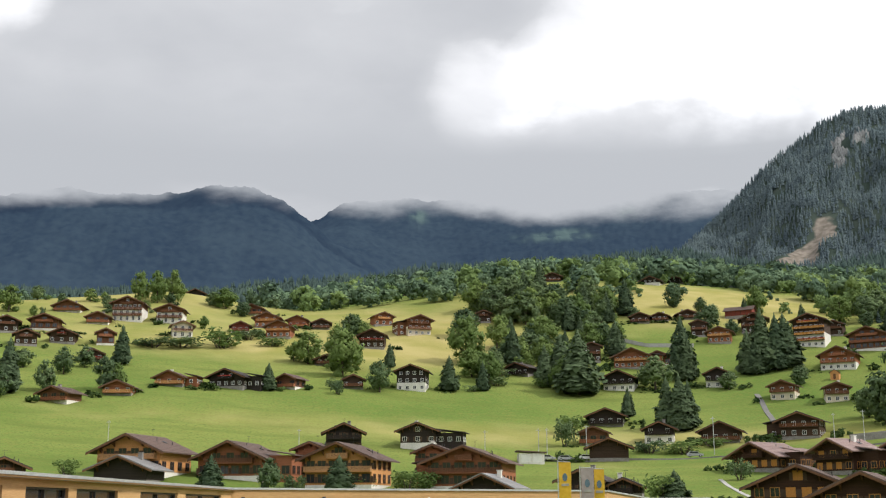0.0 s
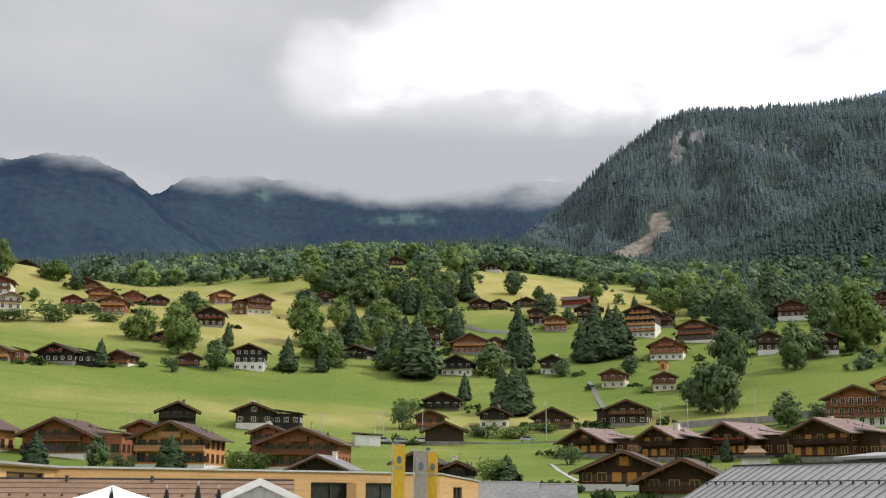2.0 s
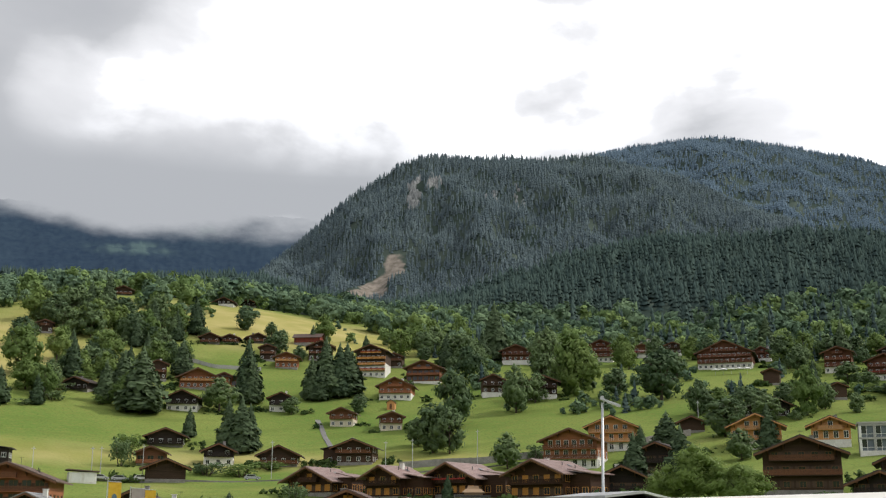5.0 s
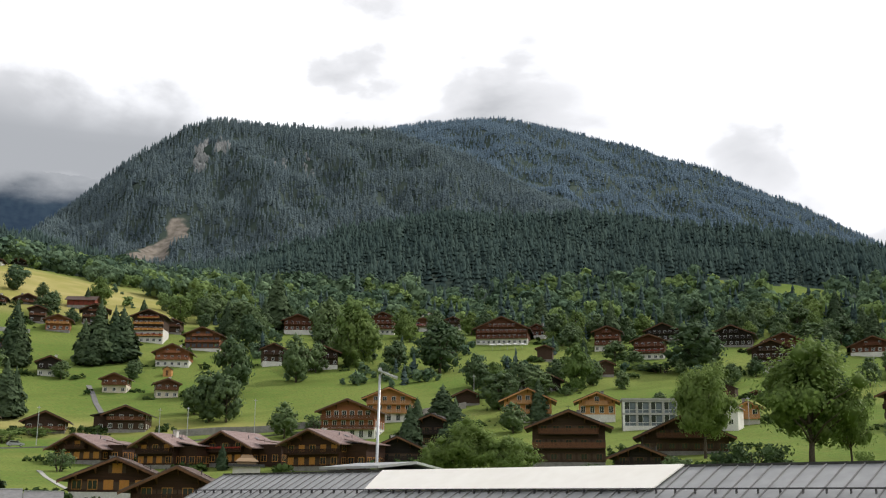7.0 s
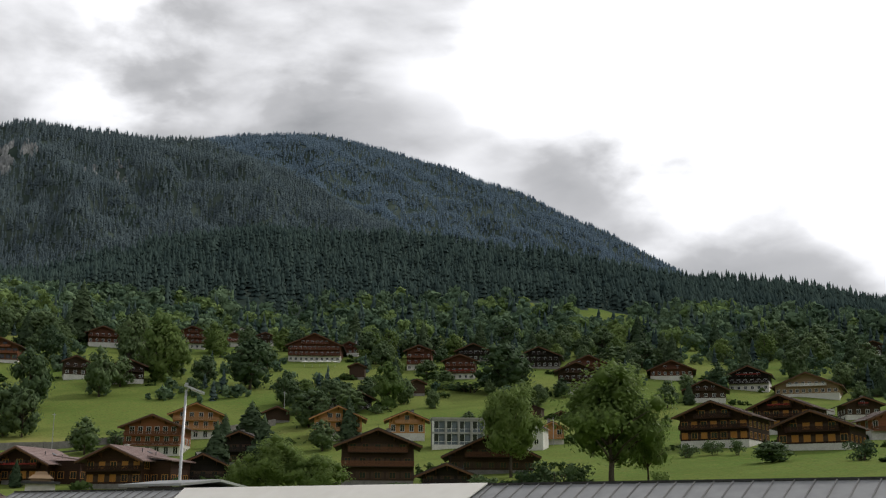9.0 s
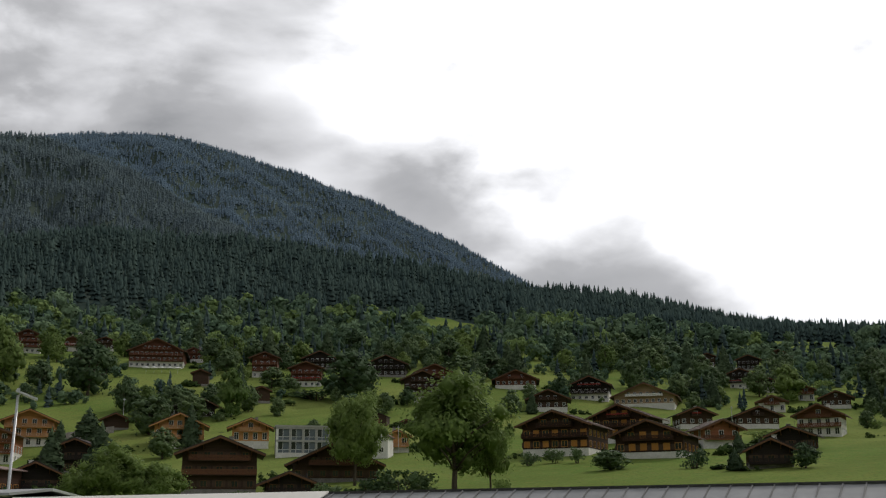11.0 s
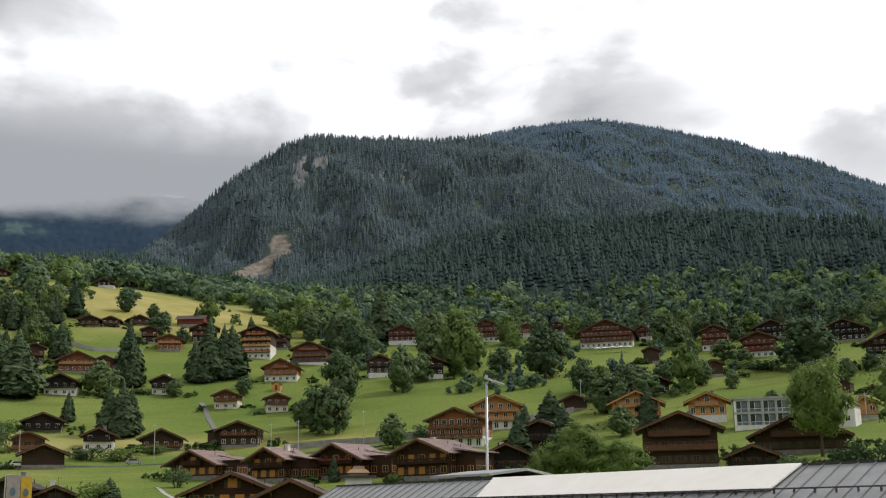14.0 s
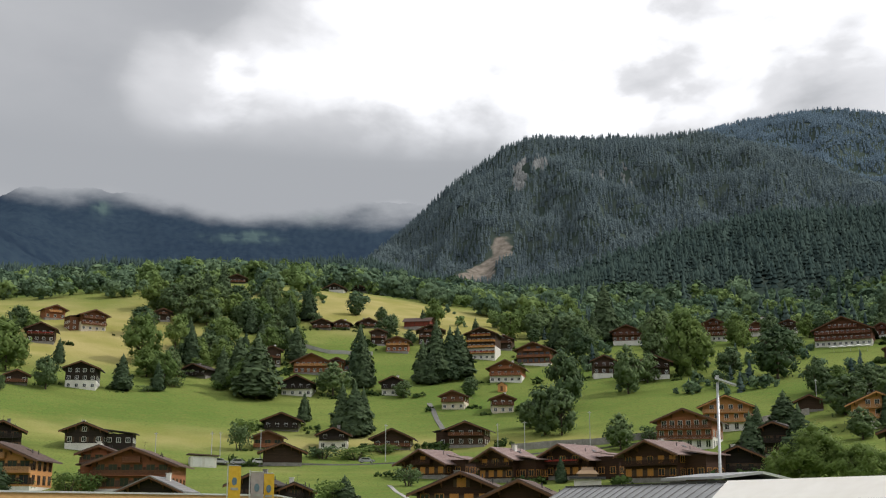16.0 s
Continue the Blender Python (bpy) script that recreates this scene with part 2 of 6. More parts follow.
M = {
    "orange": material("honey larch boards", (0.42, 0.19, 0.066), (0.66, 0.34, 0.13), 0.5, 0.75, stretch=PLANK, per_object=0.3),
    "amber": material("varnished pine boards", (0.13, 0.05, 0.018), (0.30, 0.12, 0.04), 0.5, 0.65, stretch=PLANK, per_object=0.3),
    "russet": material("red-brown boards", (0.19, 0.068, 0.032), (0.37, 0.145, 0.068), 0.5, 0.75, stretch=PLANK, per_object=0.4),
    "mahogany": material("dark red-brown boards", (0.085, 0.032, 0.019), (0.19, 0.074, 0.041), 0.5, 0.75, stretch=PLANK, per_object=0.5),
    "panel": material("blue-grey facade panels", (0.10, 0.125, 0.15), (0.17, 0.20, 0.225), 0.8, 0.5, 0.1),
    "red": material("red-stained boards", (0.12, 0.026, 0.018), (0.24, 0.055, 0.035), 0.5, 0.75, stretch=PLANK, per_object=0.4),
    "brown": material("brown boards", (0.080, 0.034, 0.018), (0.21, 0.088, 0.042), 0.5, 0.75, stretch=PLANK, per_object=0.4),
    "walnut": material("walnut-stained boards", (0.022, 0.0105, 0.0065), (0.068, 0.029, 0.0155), 0.5, 0.75, stretch=PLANK, per_object=0.3),
    "dark": material("sun-darkened boards", (0.028, 0.017, 0.012), (0.085, 0.048, 0.03), 0.5, 0.8, stretch=PLANK, per_object=0.4),
    "black": material("black weathered boards", (0.014, 0.011, 0.010), (0.045, 0.033, 0.027), 0.5, 0.85, stretch=PLANK, per_object=0.4),
    "grey_wood": material("silvered boards", (0.09, 0.08, 0.07), (0.19, 0.165, 0.145), 0.5, 0.85, stretch=PLANK, per_object=0.3),
    "tan": material("pale timber", (0.26, 0.17, 0.10), (0.42, 0.30, 0.19), 0.5, 0.8, stretch=PLANK, per_object=0.2),
    "plaster": material("limewashed plaster", (0.58, 0.56, 0.52), (0.80, 0.78, 0.74), 0.4, 0.9, 0.2),
    "cream": material("cream plaster", (0.55, 0.48, 0.38), (0.72, 0.65, 0.54), 0.4, 0.9, 0.2),
    "stone": material("grey stone base", (0.16, 0.15, 0.14), (0.34, 0.32, 0.30), 0.8, 0.9, 0.5),
    "roof_brown": material("brown roof tiles", (0.055, 0.036, 0.03), (0.15, 0.10, 0.08), 0.35, 0.7, 0.6, per_object=0.5),
    "roof_dark": material("dark shingle roof", (0.028, 0.023, 0.021), (0.085, 0.068, 0.06), 0.35, 0.75, 0.6, per_object=0.5),
    "roof_rose": material("rose-brown roof tiles", (0.14, 0.09, 0.08), (0.30, 0.215, 0.195), 0.35, 0.65, 0.6, per_object=0.3),
    "roof_grey": material("grey slate roof", (0.12, 0.12, 0.125), (0.28, 0.275, 0.27), 0.35, 0.6, 0.5, per_object=0.3),
    # Balcony rails: the sun falling on them is put into a paler tone.
    "rail": material("balcony boards in sunlit tone", (0.34, 0.17, 0.075), (0.55, 0.31, 0.15), 0.5, 0.7, stretch=(9, 9, 0.6), per_object=0.2),
    "verge": material("verge boards", (0.09, 0.04, 0.02), (0.22, 0.105, 0.05), 0.6, 0.7, per_object=0.4),
    "white": material("white paint", (0.66, 0.66, 0.64), (0.84, 0.83, 0.81), 0.8, 0.6, 0.1),
    "glass": material("window glass", (0.012, 0.014, 0.016), (0.05, 0.055, 0.06), 0.6, 0.08, 0.0, spec=0.6, per_object=0.5),
    "shutter": material("ochre shutters", (0.40, 0.16, 0.03), (0.62, 0.30, 0.07), 0.8, 0.6, per_object=0.3),
    "shutter_dark": material("dark shutters", (0.05, 0.03, 0.02), (0.11, 0.065, 0.04), 0.8, 0.6, per_object=0.3),
    "flowers": material("geranium flowers", (0.16, 0.03, 0.02), (0.50, 0.06, 0.05), 6.0, 0.8, 0.4),
    "bark": material("bark", (0.045, 0.035, 0.027), (0.14, 0.11, 0.085), 2.0, 0.95, 0.8, stretch=(1, 1, 0.3)),
    "leaf": material("broadleaf foliage", (0.050, 0.086, 0.048), (0.180, 0.245, 0.106), 0.16, 0.6, 0.0, island=0.12, per_object=0.9, translucent=0.2, spec=0.04),
    "leaf_light": material("sunlit young foliage", (0.092, 0.152, 0.048), (0.235, 0.310, 0.098), 0.16, 0.6, 0.0, island=0.15, per_object=0.7, translucent=0.35, spec=0.04),
    "leaf_near": material("fresh maple foliage", (0.115, 0.180, 0.052), (0.275, 0.360, 0.110), 0.25, 0.55, 0.0, island=0.3, per_object=0.3, translucent=0.45, spec=0.06),
    "needle": material("spruce needles", (0.040, 0.067, 0.039), (0.112, 0.154, 0.078), 0.2, 0.7, 0.0, island=0.3, per_object=0.8, translucent=0.1, spec=0.03),
    "forest": material("spruce forest", (0.033, 0.053, 0.052), (0.066, 0.096, 0.082), 0.004, 1.0, 0.0, fine=6.0, tint=0.9, contrast=0.3, world_space=True, spec=0.0),
    # Paler and bluer with distance: air haze put into the base colours.
    "forest_mid_haze": material("mountain spruce with haze colour", (0.076, 0.104, 0.120), (0.120, 0.156, 0.158), 0.004, 1.0, 0.0, fine=6.0, tint=0.6, contrast=0.3, world_space=True, spec=0.0),
    "forest_far_haze": material("far spruce with haze colour", (0.110, 0.160, 0.208), (0.134, 0.186, 0.226), 0.003, 0.9, 0.0, fine=6.0, tint=0.5, contrast=0.3, world_space=True, spec=0.0),
    "forest_leafy": material("mixed leafy wood", (0.076, 0.126, 0.088), (0.186, 0.262, 0.148), 0.006, 0.9, 0.0, fine=6.0, tint=1.2, island=0.05, contrast=0.3, world_space=True, spec=0.0, translucent=0.15),
    "leafy_light": material("pale green leafy wood", (0.125, 0.195, 0.076), (0.255, 0.340, 0.128), 0.006, 0.9, 0.0, fine=6.0, tint=1.0, island=0.08, contrast=0.3, world_space=True, spec=0.0, translucent=0.25),
    "hedge": material("garden hedges", (0.022, 0.046, 0.018), (0.095, 0.140, 0.045), 0.02, 0.8, 0.0, fine=6.0, tint=1.2, island=0.2, contrast=0.3, world_space=True, spec=0.02, translucent=0.1),
    "rock": material("limestone", (0.11, 0.12, 0.118), (0.33, 0.335, 0.325), 0.05, 0.95, 0.6, fine=6.0, stretch=(1, 1, 0.35), world_space=True),
    "asphalt": material("worn asphalt", (0.10, 0.10, 0.10), (0.22, 0.215, 0.205), 0.2, 0.9, 0.2, world_space=True),
    "steel": material("galvanised steel", (0.42, 0.43, 0.44), (0.62, 0.63, 0.64), 1.5, 0.45, 0.1, metal=0.6),
    "seam": material("standing-seam sheet metal", (0.27, 0.275, 0.28), (0.40, 0.405, 0.41), 0.3, 0.5, 0.1, metal=0.2, per_object=0.3),
    "membrane": material("white roof membrane", (0.83, 0.80, 0.74), (0.90, 0.875, 0.82), 0.25, 0.75, 0.1),
    "dark_metal": material("dark painted metal", (0.03, 0.03, 0.032), (0.07, 0.07, 0.072), 1.0, 0.5, 0.1),
    "cladding": material("new larch cladding", (0.38, 0.22, 0.09), (0.60, 0.38, 0.18), 0.6, 0.7, stretch=(0.6, 0.6, 10), per_object=0.2),
    "tile_brown": material("brown concrete tiles", (0.16, 0.10, 0.065), (0.27, 0.18, 0.12), 0.5, 0.8, 0.5, per_object=0.4),
    "canvas": material("white canvas", (0.72, 0.72, 0.72), (0.85, 0.85, 0.84), 0.6, 0.8, 0.1),
    "canvas_black": material("black parasol cloth", (0.012, 0.012, 0.014), (0.035, 0.035, 0.038), 0.8, 0.85, 0.2),
    "banner_yellow": material("yellow banner cloth", (0.62, 0.37, 0.025), (0.78, 0.50, 0.06), 0.5, 0.75, 0.1),
    "banner_grey": material("grey-mauve banner cloth", (0.32, 0.27, 0.27), (0.44, 0.38, 0.37), 0.5, 0.75, 0.1),
    "blue": material("blue print", (0.09, 0.15, 0.20), (0.17, 0.24, 0.29), 2.0, 0.7, 0.0),
    "car_white": material("white car paint", (0.68, 0.68, 0.68), (0.80, 0.80, 0.80), 1.0, 0.25, 0.0, spec=0.6),
    "car_grey": material("silver car paint", (0.30, 0.31, 0.33), (0.42, 0.43, 0.45), 1.0, 0.25, 0.0, spec=0.6),
    "rubber": material("rubber", (0.012, 0.012, 0.012), (0.03, 0.03, 0.03), 2.0, 0.8, 0.1),
    "concrete": material("concrete", (0.30, 0.295, 0.28), (0.45, 0.44, 0.42), 0.5, 0.9, 0.2),
}

# ---- the lie of the land ----
HILLS = []


def hill(x, y, h, s=95.0):
    HILLS.append((x, y, h, s))


hill(-81, 183, 1.2)
hill(81, 183, 0.9)
hill(190, 62, 4.8)
hill(-122, 274, -2.1)
hill(42, 297, -8.1)
hill(193, 230, -1.4)
hill(285, 93, 1.7)
hill(-163, 365, -2.9)
hill(-33, 399, 5.7)
hill(99, 387, -5.6)
hill(221, 333, 1.2)
hill(319, 242, -0.6)
hill(380, 124, -5.2)
hill(-203, 457, 2.7)
hill(-70, 495, -0.0)
hill(70, 495, -7.6)
hill(203, 457, 4.0)
hill(321, 383, -2.2)
hill(415, 280, 2.3)
hill(476, 155, -6.7)
hill(-244, 548, 14.1)
hill(-107, 590, 4.4)
hill(36, 599, 12.7)
hill(177, 573, 1.8)
hill(308, 515, -1.7)
hill(421, 427, 3.7)
hill(510, 315, -1.8)
hill(571, 185, -2.1)
hill(-285, 639, -7.9)
hill(-161, 681, -16.6)
hill(-33, 699, 4.3)
hill(97, 693, 12.5)
hill(224, 663, -2.2)
hill(343, 610, -3.8)
hill(450, 536, 0.0)
hill(541, 444, -0.9)
hill(614, 336, -8.2)
hill(666, 216, -12.8)
hill(-160, 578, 9.0, 45)
hill(-131, 597, 8.0, 32)



def curve(az, knots):
    return np.interp(az, [k[0] for k in knots], [k[1] for k in knots])


# degrees at which the crests stand over the eye, by bearing
CREST_A = [(-180, 3), (-60, 6), (-24, 9.3), (-10, 10.0), (3, 11.2), (12, 11.6), (15, 10.9), (18, 10.3), (20.5, 10.7), (22, 11.0), (24.6, 11.9), (27.3, 13.1), (32.5, 13.8), (38, 13.6), (43, 13.1), (48, 12.3), (53, 11.3), (59, 10.55), (63, 9.35), (67.5, 8.65), (80, 7), (180, 3)]
CREST_B = [(-180, 2), (-20, 6), (5, 7.5), (9, 10.0), (12, 12.0), (14, 13.7), (16.5, 15.9), (18.7, 17.45), (20.3, 17.85), (24.7, 17.85), (29, 17.75), (33, 16.5), (37, 14.5), (42, 12.4), (50, 10.5), (60, 8), (90, 4), (180, 2)]
CREST_C = [(-180, 1.5), (10, 6), (20, 13), (25, 16.5), (29, 17.9), (31, 18.25), (34.5, 18.55), (38, 17.9), (43.6, 16.25), (48.9, 13.9), (52.5, 11.9), (57, 9.5), (66, 6.5), (100, 3), (180, 1.5)]
FAR_A, FAR_B, FAR_C = 1150.0, 1800.0, 2700.0


def lump(x, y, scale, seed):
    """Smooth waves in place of noise, for broad unevenness."""
    rng = np.random.RandomState(seed)
    z = 0 * x
    for k in range(10):
        a, p, w = rng.uniform(0, 6.28), rng.uniform(0, 6.28), scale * rng.uniform(0.5, 1.6)
        z = z + np.sin((x * math.cos(a) + y * math.sin(a)) * 6.28 / w + p)
    return z / 3.2


def near_land(x, y):
    q = np.clip(np.hypot(x, y) - 70, 0, None)
    z = q * q / (q + 420) * 0.32
    for hx, hy, h, s in HILLS:
        z = z + h * np.exp(-((x - hx) ** 2 + (y - hy) ** 2) / (2 * s * s))
    return z


def land(x, y):
    x, y = np.asarray(x, float), np.asarray(y, float)
    r, az = np.hypot(x, y), np.degrees(np.arctan2(x, y))
    k = np.minimum(1, 730 / np.maximum(r, 1))
    z0 = near_land(x * k, y * k) + np.where(r < 730, 0.25 * lump(x, y, 40, 1) * np.clip(r / 300, 0, 1), 0)
    za, zb, zc = (f * np.tan(np.radians(curve(az, c) + more)) + EYE for f, c, more in ((FAR_A, CREST_A, 0), (FAR_B, CREST_B, 0.15), (FAR_C, CREST_C, 0.12)))
    zr = np.where(r < 730, z0, 0)
    for r0, r1, h0, h1 in ((730, FAR_A, z0, za), (FAR_A, 1290, za, za - 18), (1290, FAR_B, za - 18, zb), (FAR_B, 1980, zb, zb - 35), (1980, FAR_C, zb - 35, zc), (FAR_C, 3400, zc, zc * 0.3), (3400, 4990, zc * 0.3, zc * 0.1)):
        s = np.clip((r - r0) / (r1 - r0), 0, 1)
        zr = np.where((r >= r0) & (r < r1), h0 + (h1 - h0) * s, zr)
    # spurs and gullies running down the mountain sides
    q = lump(az * 26.0, r * 0.30, 150, 3) + 0.5 * lump(az * 26.0, r * 0.5, 60, 4)
    mid = np.sin(np.pi * np.clip((r - 1290) / (FAR_B - 1290), 0, 1)) + np.sin(np.pi * np.clip((r - 1980) / (FAR_C - 1980), 0, 1))
    zr = zr + 17 * q * mid
    return zr + np.where(r >= 730, np.clip((r - 730) / 200, 0, 1) * (3.0 * lump(x, y, 160, 2)), 0)


def height(x, y):
    return float(land(np.array([x]), np.array([y]))[0])


def spot(bearing, distance):
    a = radians(bearing)
    x, y = distance * math.sin(a), distance * math.cos(a)
    return x, y, height(x, y)


def raw_mesh(name, verts, faces, smooth=False):
    me = bpy.data.meshes.new(name)
    verts, faces = np.asarray(verts, np.float32), np.asarray(faces, np.int32)
    k = faces.shape[1]
    me.vertices.add(len(verts))
    me.vertices.foreach_set("co", verts.ravel())
    me.loops.add(faces.size)
    me.loops.foreach_set("vertex_index", faces.ravel())
    me.polygons.add(len(faces))
    me.polygons.foreach_set("loop_start", np.arange(0, faces.size, k, dtype=np.int32))
    if smooth:
        me.polygons.foreach_set("use_smooth", np.ones(len(faces), bool))
    me.update(calc_edges=True)
    return me


def ground_material():
    m = bpy.data.materials.new("alpine meadow")
    m.use_nodes = True
    nt = m.node_tree
    bsdf = nt.nodes["Principled BSDF"]
    pos = nt.nodes.new("ShaderNodeNewGeometry").outputs["Position"]

    def noise_of(s, d=4.0, st=(1, 1, 1)):
        mp = nt.nodes.new("ShaderNodeMapping")
        mp.inputs["Scale"].default_value = st
        nt.links.new(pos, mp.inputs[0])
        n = nt.nodes.new("ShaderNodeTexNoise")
        n.inputs["Scale"].default_value, n.inputs["Detail"].default_value = s, d
        nt.links.new(mp.outputs[0], n.inputs["Vector"])
        return n.outputs["Fac"]

    def mixed(fac, a, b, lo=0.35, hi=0.65):
        r = nt.nodes.new("ShaderNodeMapRange")
        nt.links.new(fac, r.inputs["Value"])
        r.inputs["From Min"].default_value, r.inputs["From Max"].default_value = lo, hi
        c = nt.nodes.new("ShaderNodeMix")
        c.data_type = "RGBA"
        nt.links.new(r.outputs[0], c.inputs["Factor"])
        for key, v in (("A", a), ("B", b)):
            if isinstance(v, tuple):
                c.inputs[key].default_value = (*v, 1)
            else:
                nt.links.new(v, c.inputs[key])
        return c.outputs["Result"]

    def mask(name):
        a = nt.nodes.new("ShaderNodeAttribute")
        a.attribute_name = name
        n = nt.nodes.new("ShaderNodeMath")
        n.operation = "ADD"
        nt.links.new(a.outputs["Fac"], n.inputs[0])
        s = nt.nodes.new("ShaderNodeMath")
        s.operation = "MULTIPLY_ADD"
        nt.links.new(noise_of(0.06), s.inputs[0])
        s.inputs[1].default_value, s.inputs[2].default_value = 0.6, -0.3
        nt.links.new(s.outputs[0], n.inputs[1])
        return n.outputs[0]

    grass = mixed(noise_of(0.02), (0.116, 0.184, 0.040), (0.194, 0.236, 0.062))
    grass = mixed(noise_of(0.5, 6.0, (1, 1, 3)), grass, (0.185, 0.195, 0.055), 0.45, 0.8)
    grass = mixed(noise_of(1.6, 4.0), grass, (0.070, 0.105, 0.028), 0.52, 0.75)
    grass = mixed(noise_of(0.09, 3.0, (0.3, 1, 1)), grass, (0.110, 0.150, 0.036), 0.50, 0.8)
    dry = mixed(noise_of(0.05), (0.275, 0.262, 0.078), (0.385, 0.335, 0.138))
    col = mixed(mask("dry"), grass, dry, 0.2, 0.9)
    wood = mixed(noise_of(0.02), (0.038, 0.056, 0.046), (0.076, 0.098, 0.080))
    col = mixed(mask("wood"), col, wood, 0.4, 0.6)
    stony = mixed(noise_of(0.12), (0.15, 0.132, 0.11), (0.28, 0.245, 0.205))
    col = mixed(mask("stony"), col, stony, 0.4, 0.6)
    nt.links.new(col, bsdf.inputs["Base Color"])
    bsdf.inputs["Roughness"].default_value, bsdf.inputs["Specular IOR Level"].default_value = 1.0, 0.02
    b = nt.nodes.new("ShaderNodeBump")
    b.inputs["Strength"].default_value, b.inputs["Distance"].default_value = 0.5, 0.5
    nt.links.new(noise_of(0.8, 5.0), b.inputs["Height"])
    nt.links.new(b.outputs[0], bsdf.inputs["Normal"])
    return m


def blob(x, y, bearing, distance, along, across):
    """A soft patch on the land, 1 in the middle; along the line of sight and across it, in metres."""
    a = radians(bearing)
    u = x * math.sin(a) + y * math.cos(a) - distance
    v = x * math.cos(a) - y * math.sin(a)
    return np.exp(-0.5 * ((u / along) ** 2 + (v / across) ** 2))


def dry_patches(x, y):
    d = 0.8 * blob(x, y, -15, 585, 45, 110) + 0.75 * blob(x, y, -9, 480, 30, 85) + 0.9 * blob(x, y, 13.5, 640, 50, 60) + 0.8 * blob(x, y, 14, 590, 25, 45)
    d = d + 0.75 * blob(x, y, -0.5, 520, 40, 35) + 0.5 * blob(x, y, 13, 345, 12, 50) + 0.34 * blob(x, y, -6, 345, 15, 120) + 0.3 * blob(x, y, 1, 330, 10, 40) + 0.4 * blob(x, y, 26, 345, 6, 60) + 0.6 * blob(x, y, 3, 600, 30, 15) + 0.5 * blob(x, y, 46.5, 345, 15, 22) + 0.45 * blob(x, y, 12, 295, 5, 45)
    return np.clip(d, 0, 1)


def clearings(x, y):
    """Meadow openings inside the woods."""
    return np.clip(blob(x, y, 48.9, 762, 38, 15) + 0.9 * blob(x, y, 45.8, 800, 20, 9) + blob(x, y, 66, 800, 60, 30), 0, 1)


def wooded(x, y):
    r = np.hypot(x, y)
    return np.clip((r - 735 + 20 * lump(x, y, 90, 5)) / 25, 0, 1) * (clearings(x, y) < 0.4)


def stony_ground(x, y):
    d = 0 * x
    for k in range(9):
        u = k / 8
        d = np.maximum(d, 1.15 * blob(x, y, 15.9 + 2.9 * u + 0.25 * math.sin(k * 2.1), 1385 + 125 * u, 17 - 3 * u, 14 - 9 * abs(u - 0.5)))
    return np.clip(d + 0.10 * lump(x, y, 22, 31), 0, 1)


def build_ground():
    az = np.radians(np.concatenate([np.arange(-180, -30, 6.0), np.arange(-30, 12, 0.5), np.arange(12, 22, 0.1), np.arange(22, 80, 0.5), np.arange(80, 180, 6.0)]))
    r = np.concatenate([[0.5], np.arange(20, 760, 7.0), np.geomspace(760, 1280, 26), np.arange(1300, 1620, 6.0), np.geomspace(1640, 4990, 56)])
    # rings on the crests themselves, so that the ridges keep their full height
    r = np.unique(np.concatenate([r, [FAR_A, 1290, FAR_B - 25, FAR_B, FAR_B + 25, 1980, FAR_C - 40, FAR_C, FAR_C + 40]]))
    R, A = np.meshgrid(r, az, indexing="ij")
    X, Y = R * np.sin(A), R * np.cos(A)
    Z = land(X.ravel(), Y.ravel()).reshape(X.shape)
    n, k = X.shape
    i, j = np.meshgrid(np.arange(n - 1), np.arange(k), indexing="ij")
    i, j = i.ravel(), j.ravel()
    jn = (j + 1) % k
    me = raw_mesh("ground", np.stack([X.ravel(), Y.ravel(), Z.ravel()], 1), np.stack([i * k + j, i * k + jn, (i + 1) * k + jn, (i + 1) * k + j], 1)[:, ::-1], True)
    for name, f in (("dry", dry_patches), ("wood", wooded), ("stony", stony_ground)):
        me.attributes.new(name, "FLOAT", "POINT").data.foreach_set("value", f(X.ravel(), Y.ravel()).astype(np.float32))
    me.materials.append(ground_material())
    return tagged(new("ground", me), "green alpine meadow slopes with yellow mown patches", "ground", kind="structure")


build_ground()

# ---- building blocks ----
class Shape:
    """Vertices and faces of one mesh."""

    def __init__(self):
        self.v, self.f = [], []

    def add(self, verts, faces):
        b = len(self.v)
        self.v += [tuple(p) for p in verts]
        self.f += [tuple(b + i for i in q) for q in faces]
        return self

    def box(self, x0, x1, y0, y1, z0, z1):
        return self.add([(x, y, z) for z in (z0, z1) for y in (y0, y1) for x in (x0, x1)],
                        [(0, 2, 3, 1), (4, 5, 7, 6), (0, 1, 5, 4), (2, 6, 7, 3), (0, 4, 6, 2), (1, 3, 7, 5)])

    def slab(self, corners, lift):
        """A sheet through four corners (counter-clockwise from above), thickened by the vector lift."""
        c = [Vector(p) for p in corners]
        return self.add(c + [p + Vector(lift) for p in c], [(3, 2, 1, 0), (4, 5, 6, 7)] + [(i, (i + 1) % 4, (i + 1) % 4 + 4, i + 4) for i in range(4)])

    def prism(self, outline, y0, y1):
        """An outline in x and z, counter-clockwise seen from -y, drawn out from y0 to y1."""
        n = len(outline)
        return self.add([(x, y0, z) for x, z in outline] + [(x, y1, z) for x, z in outline],
                        [tuple(range(n)), tuple(range(2 * n - 1, n - 1, -1))] + [(i, i + n, (i + 1) % n + n, (i + 1) % n) for i in range(n)])

    def prism_x(self, outline, x0, x1):
        """An outline in y and z, counter-clockwise seen from +x, drawn out from x0 to x1."""
        n = len(outline)
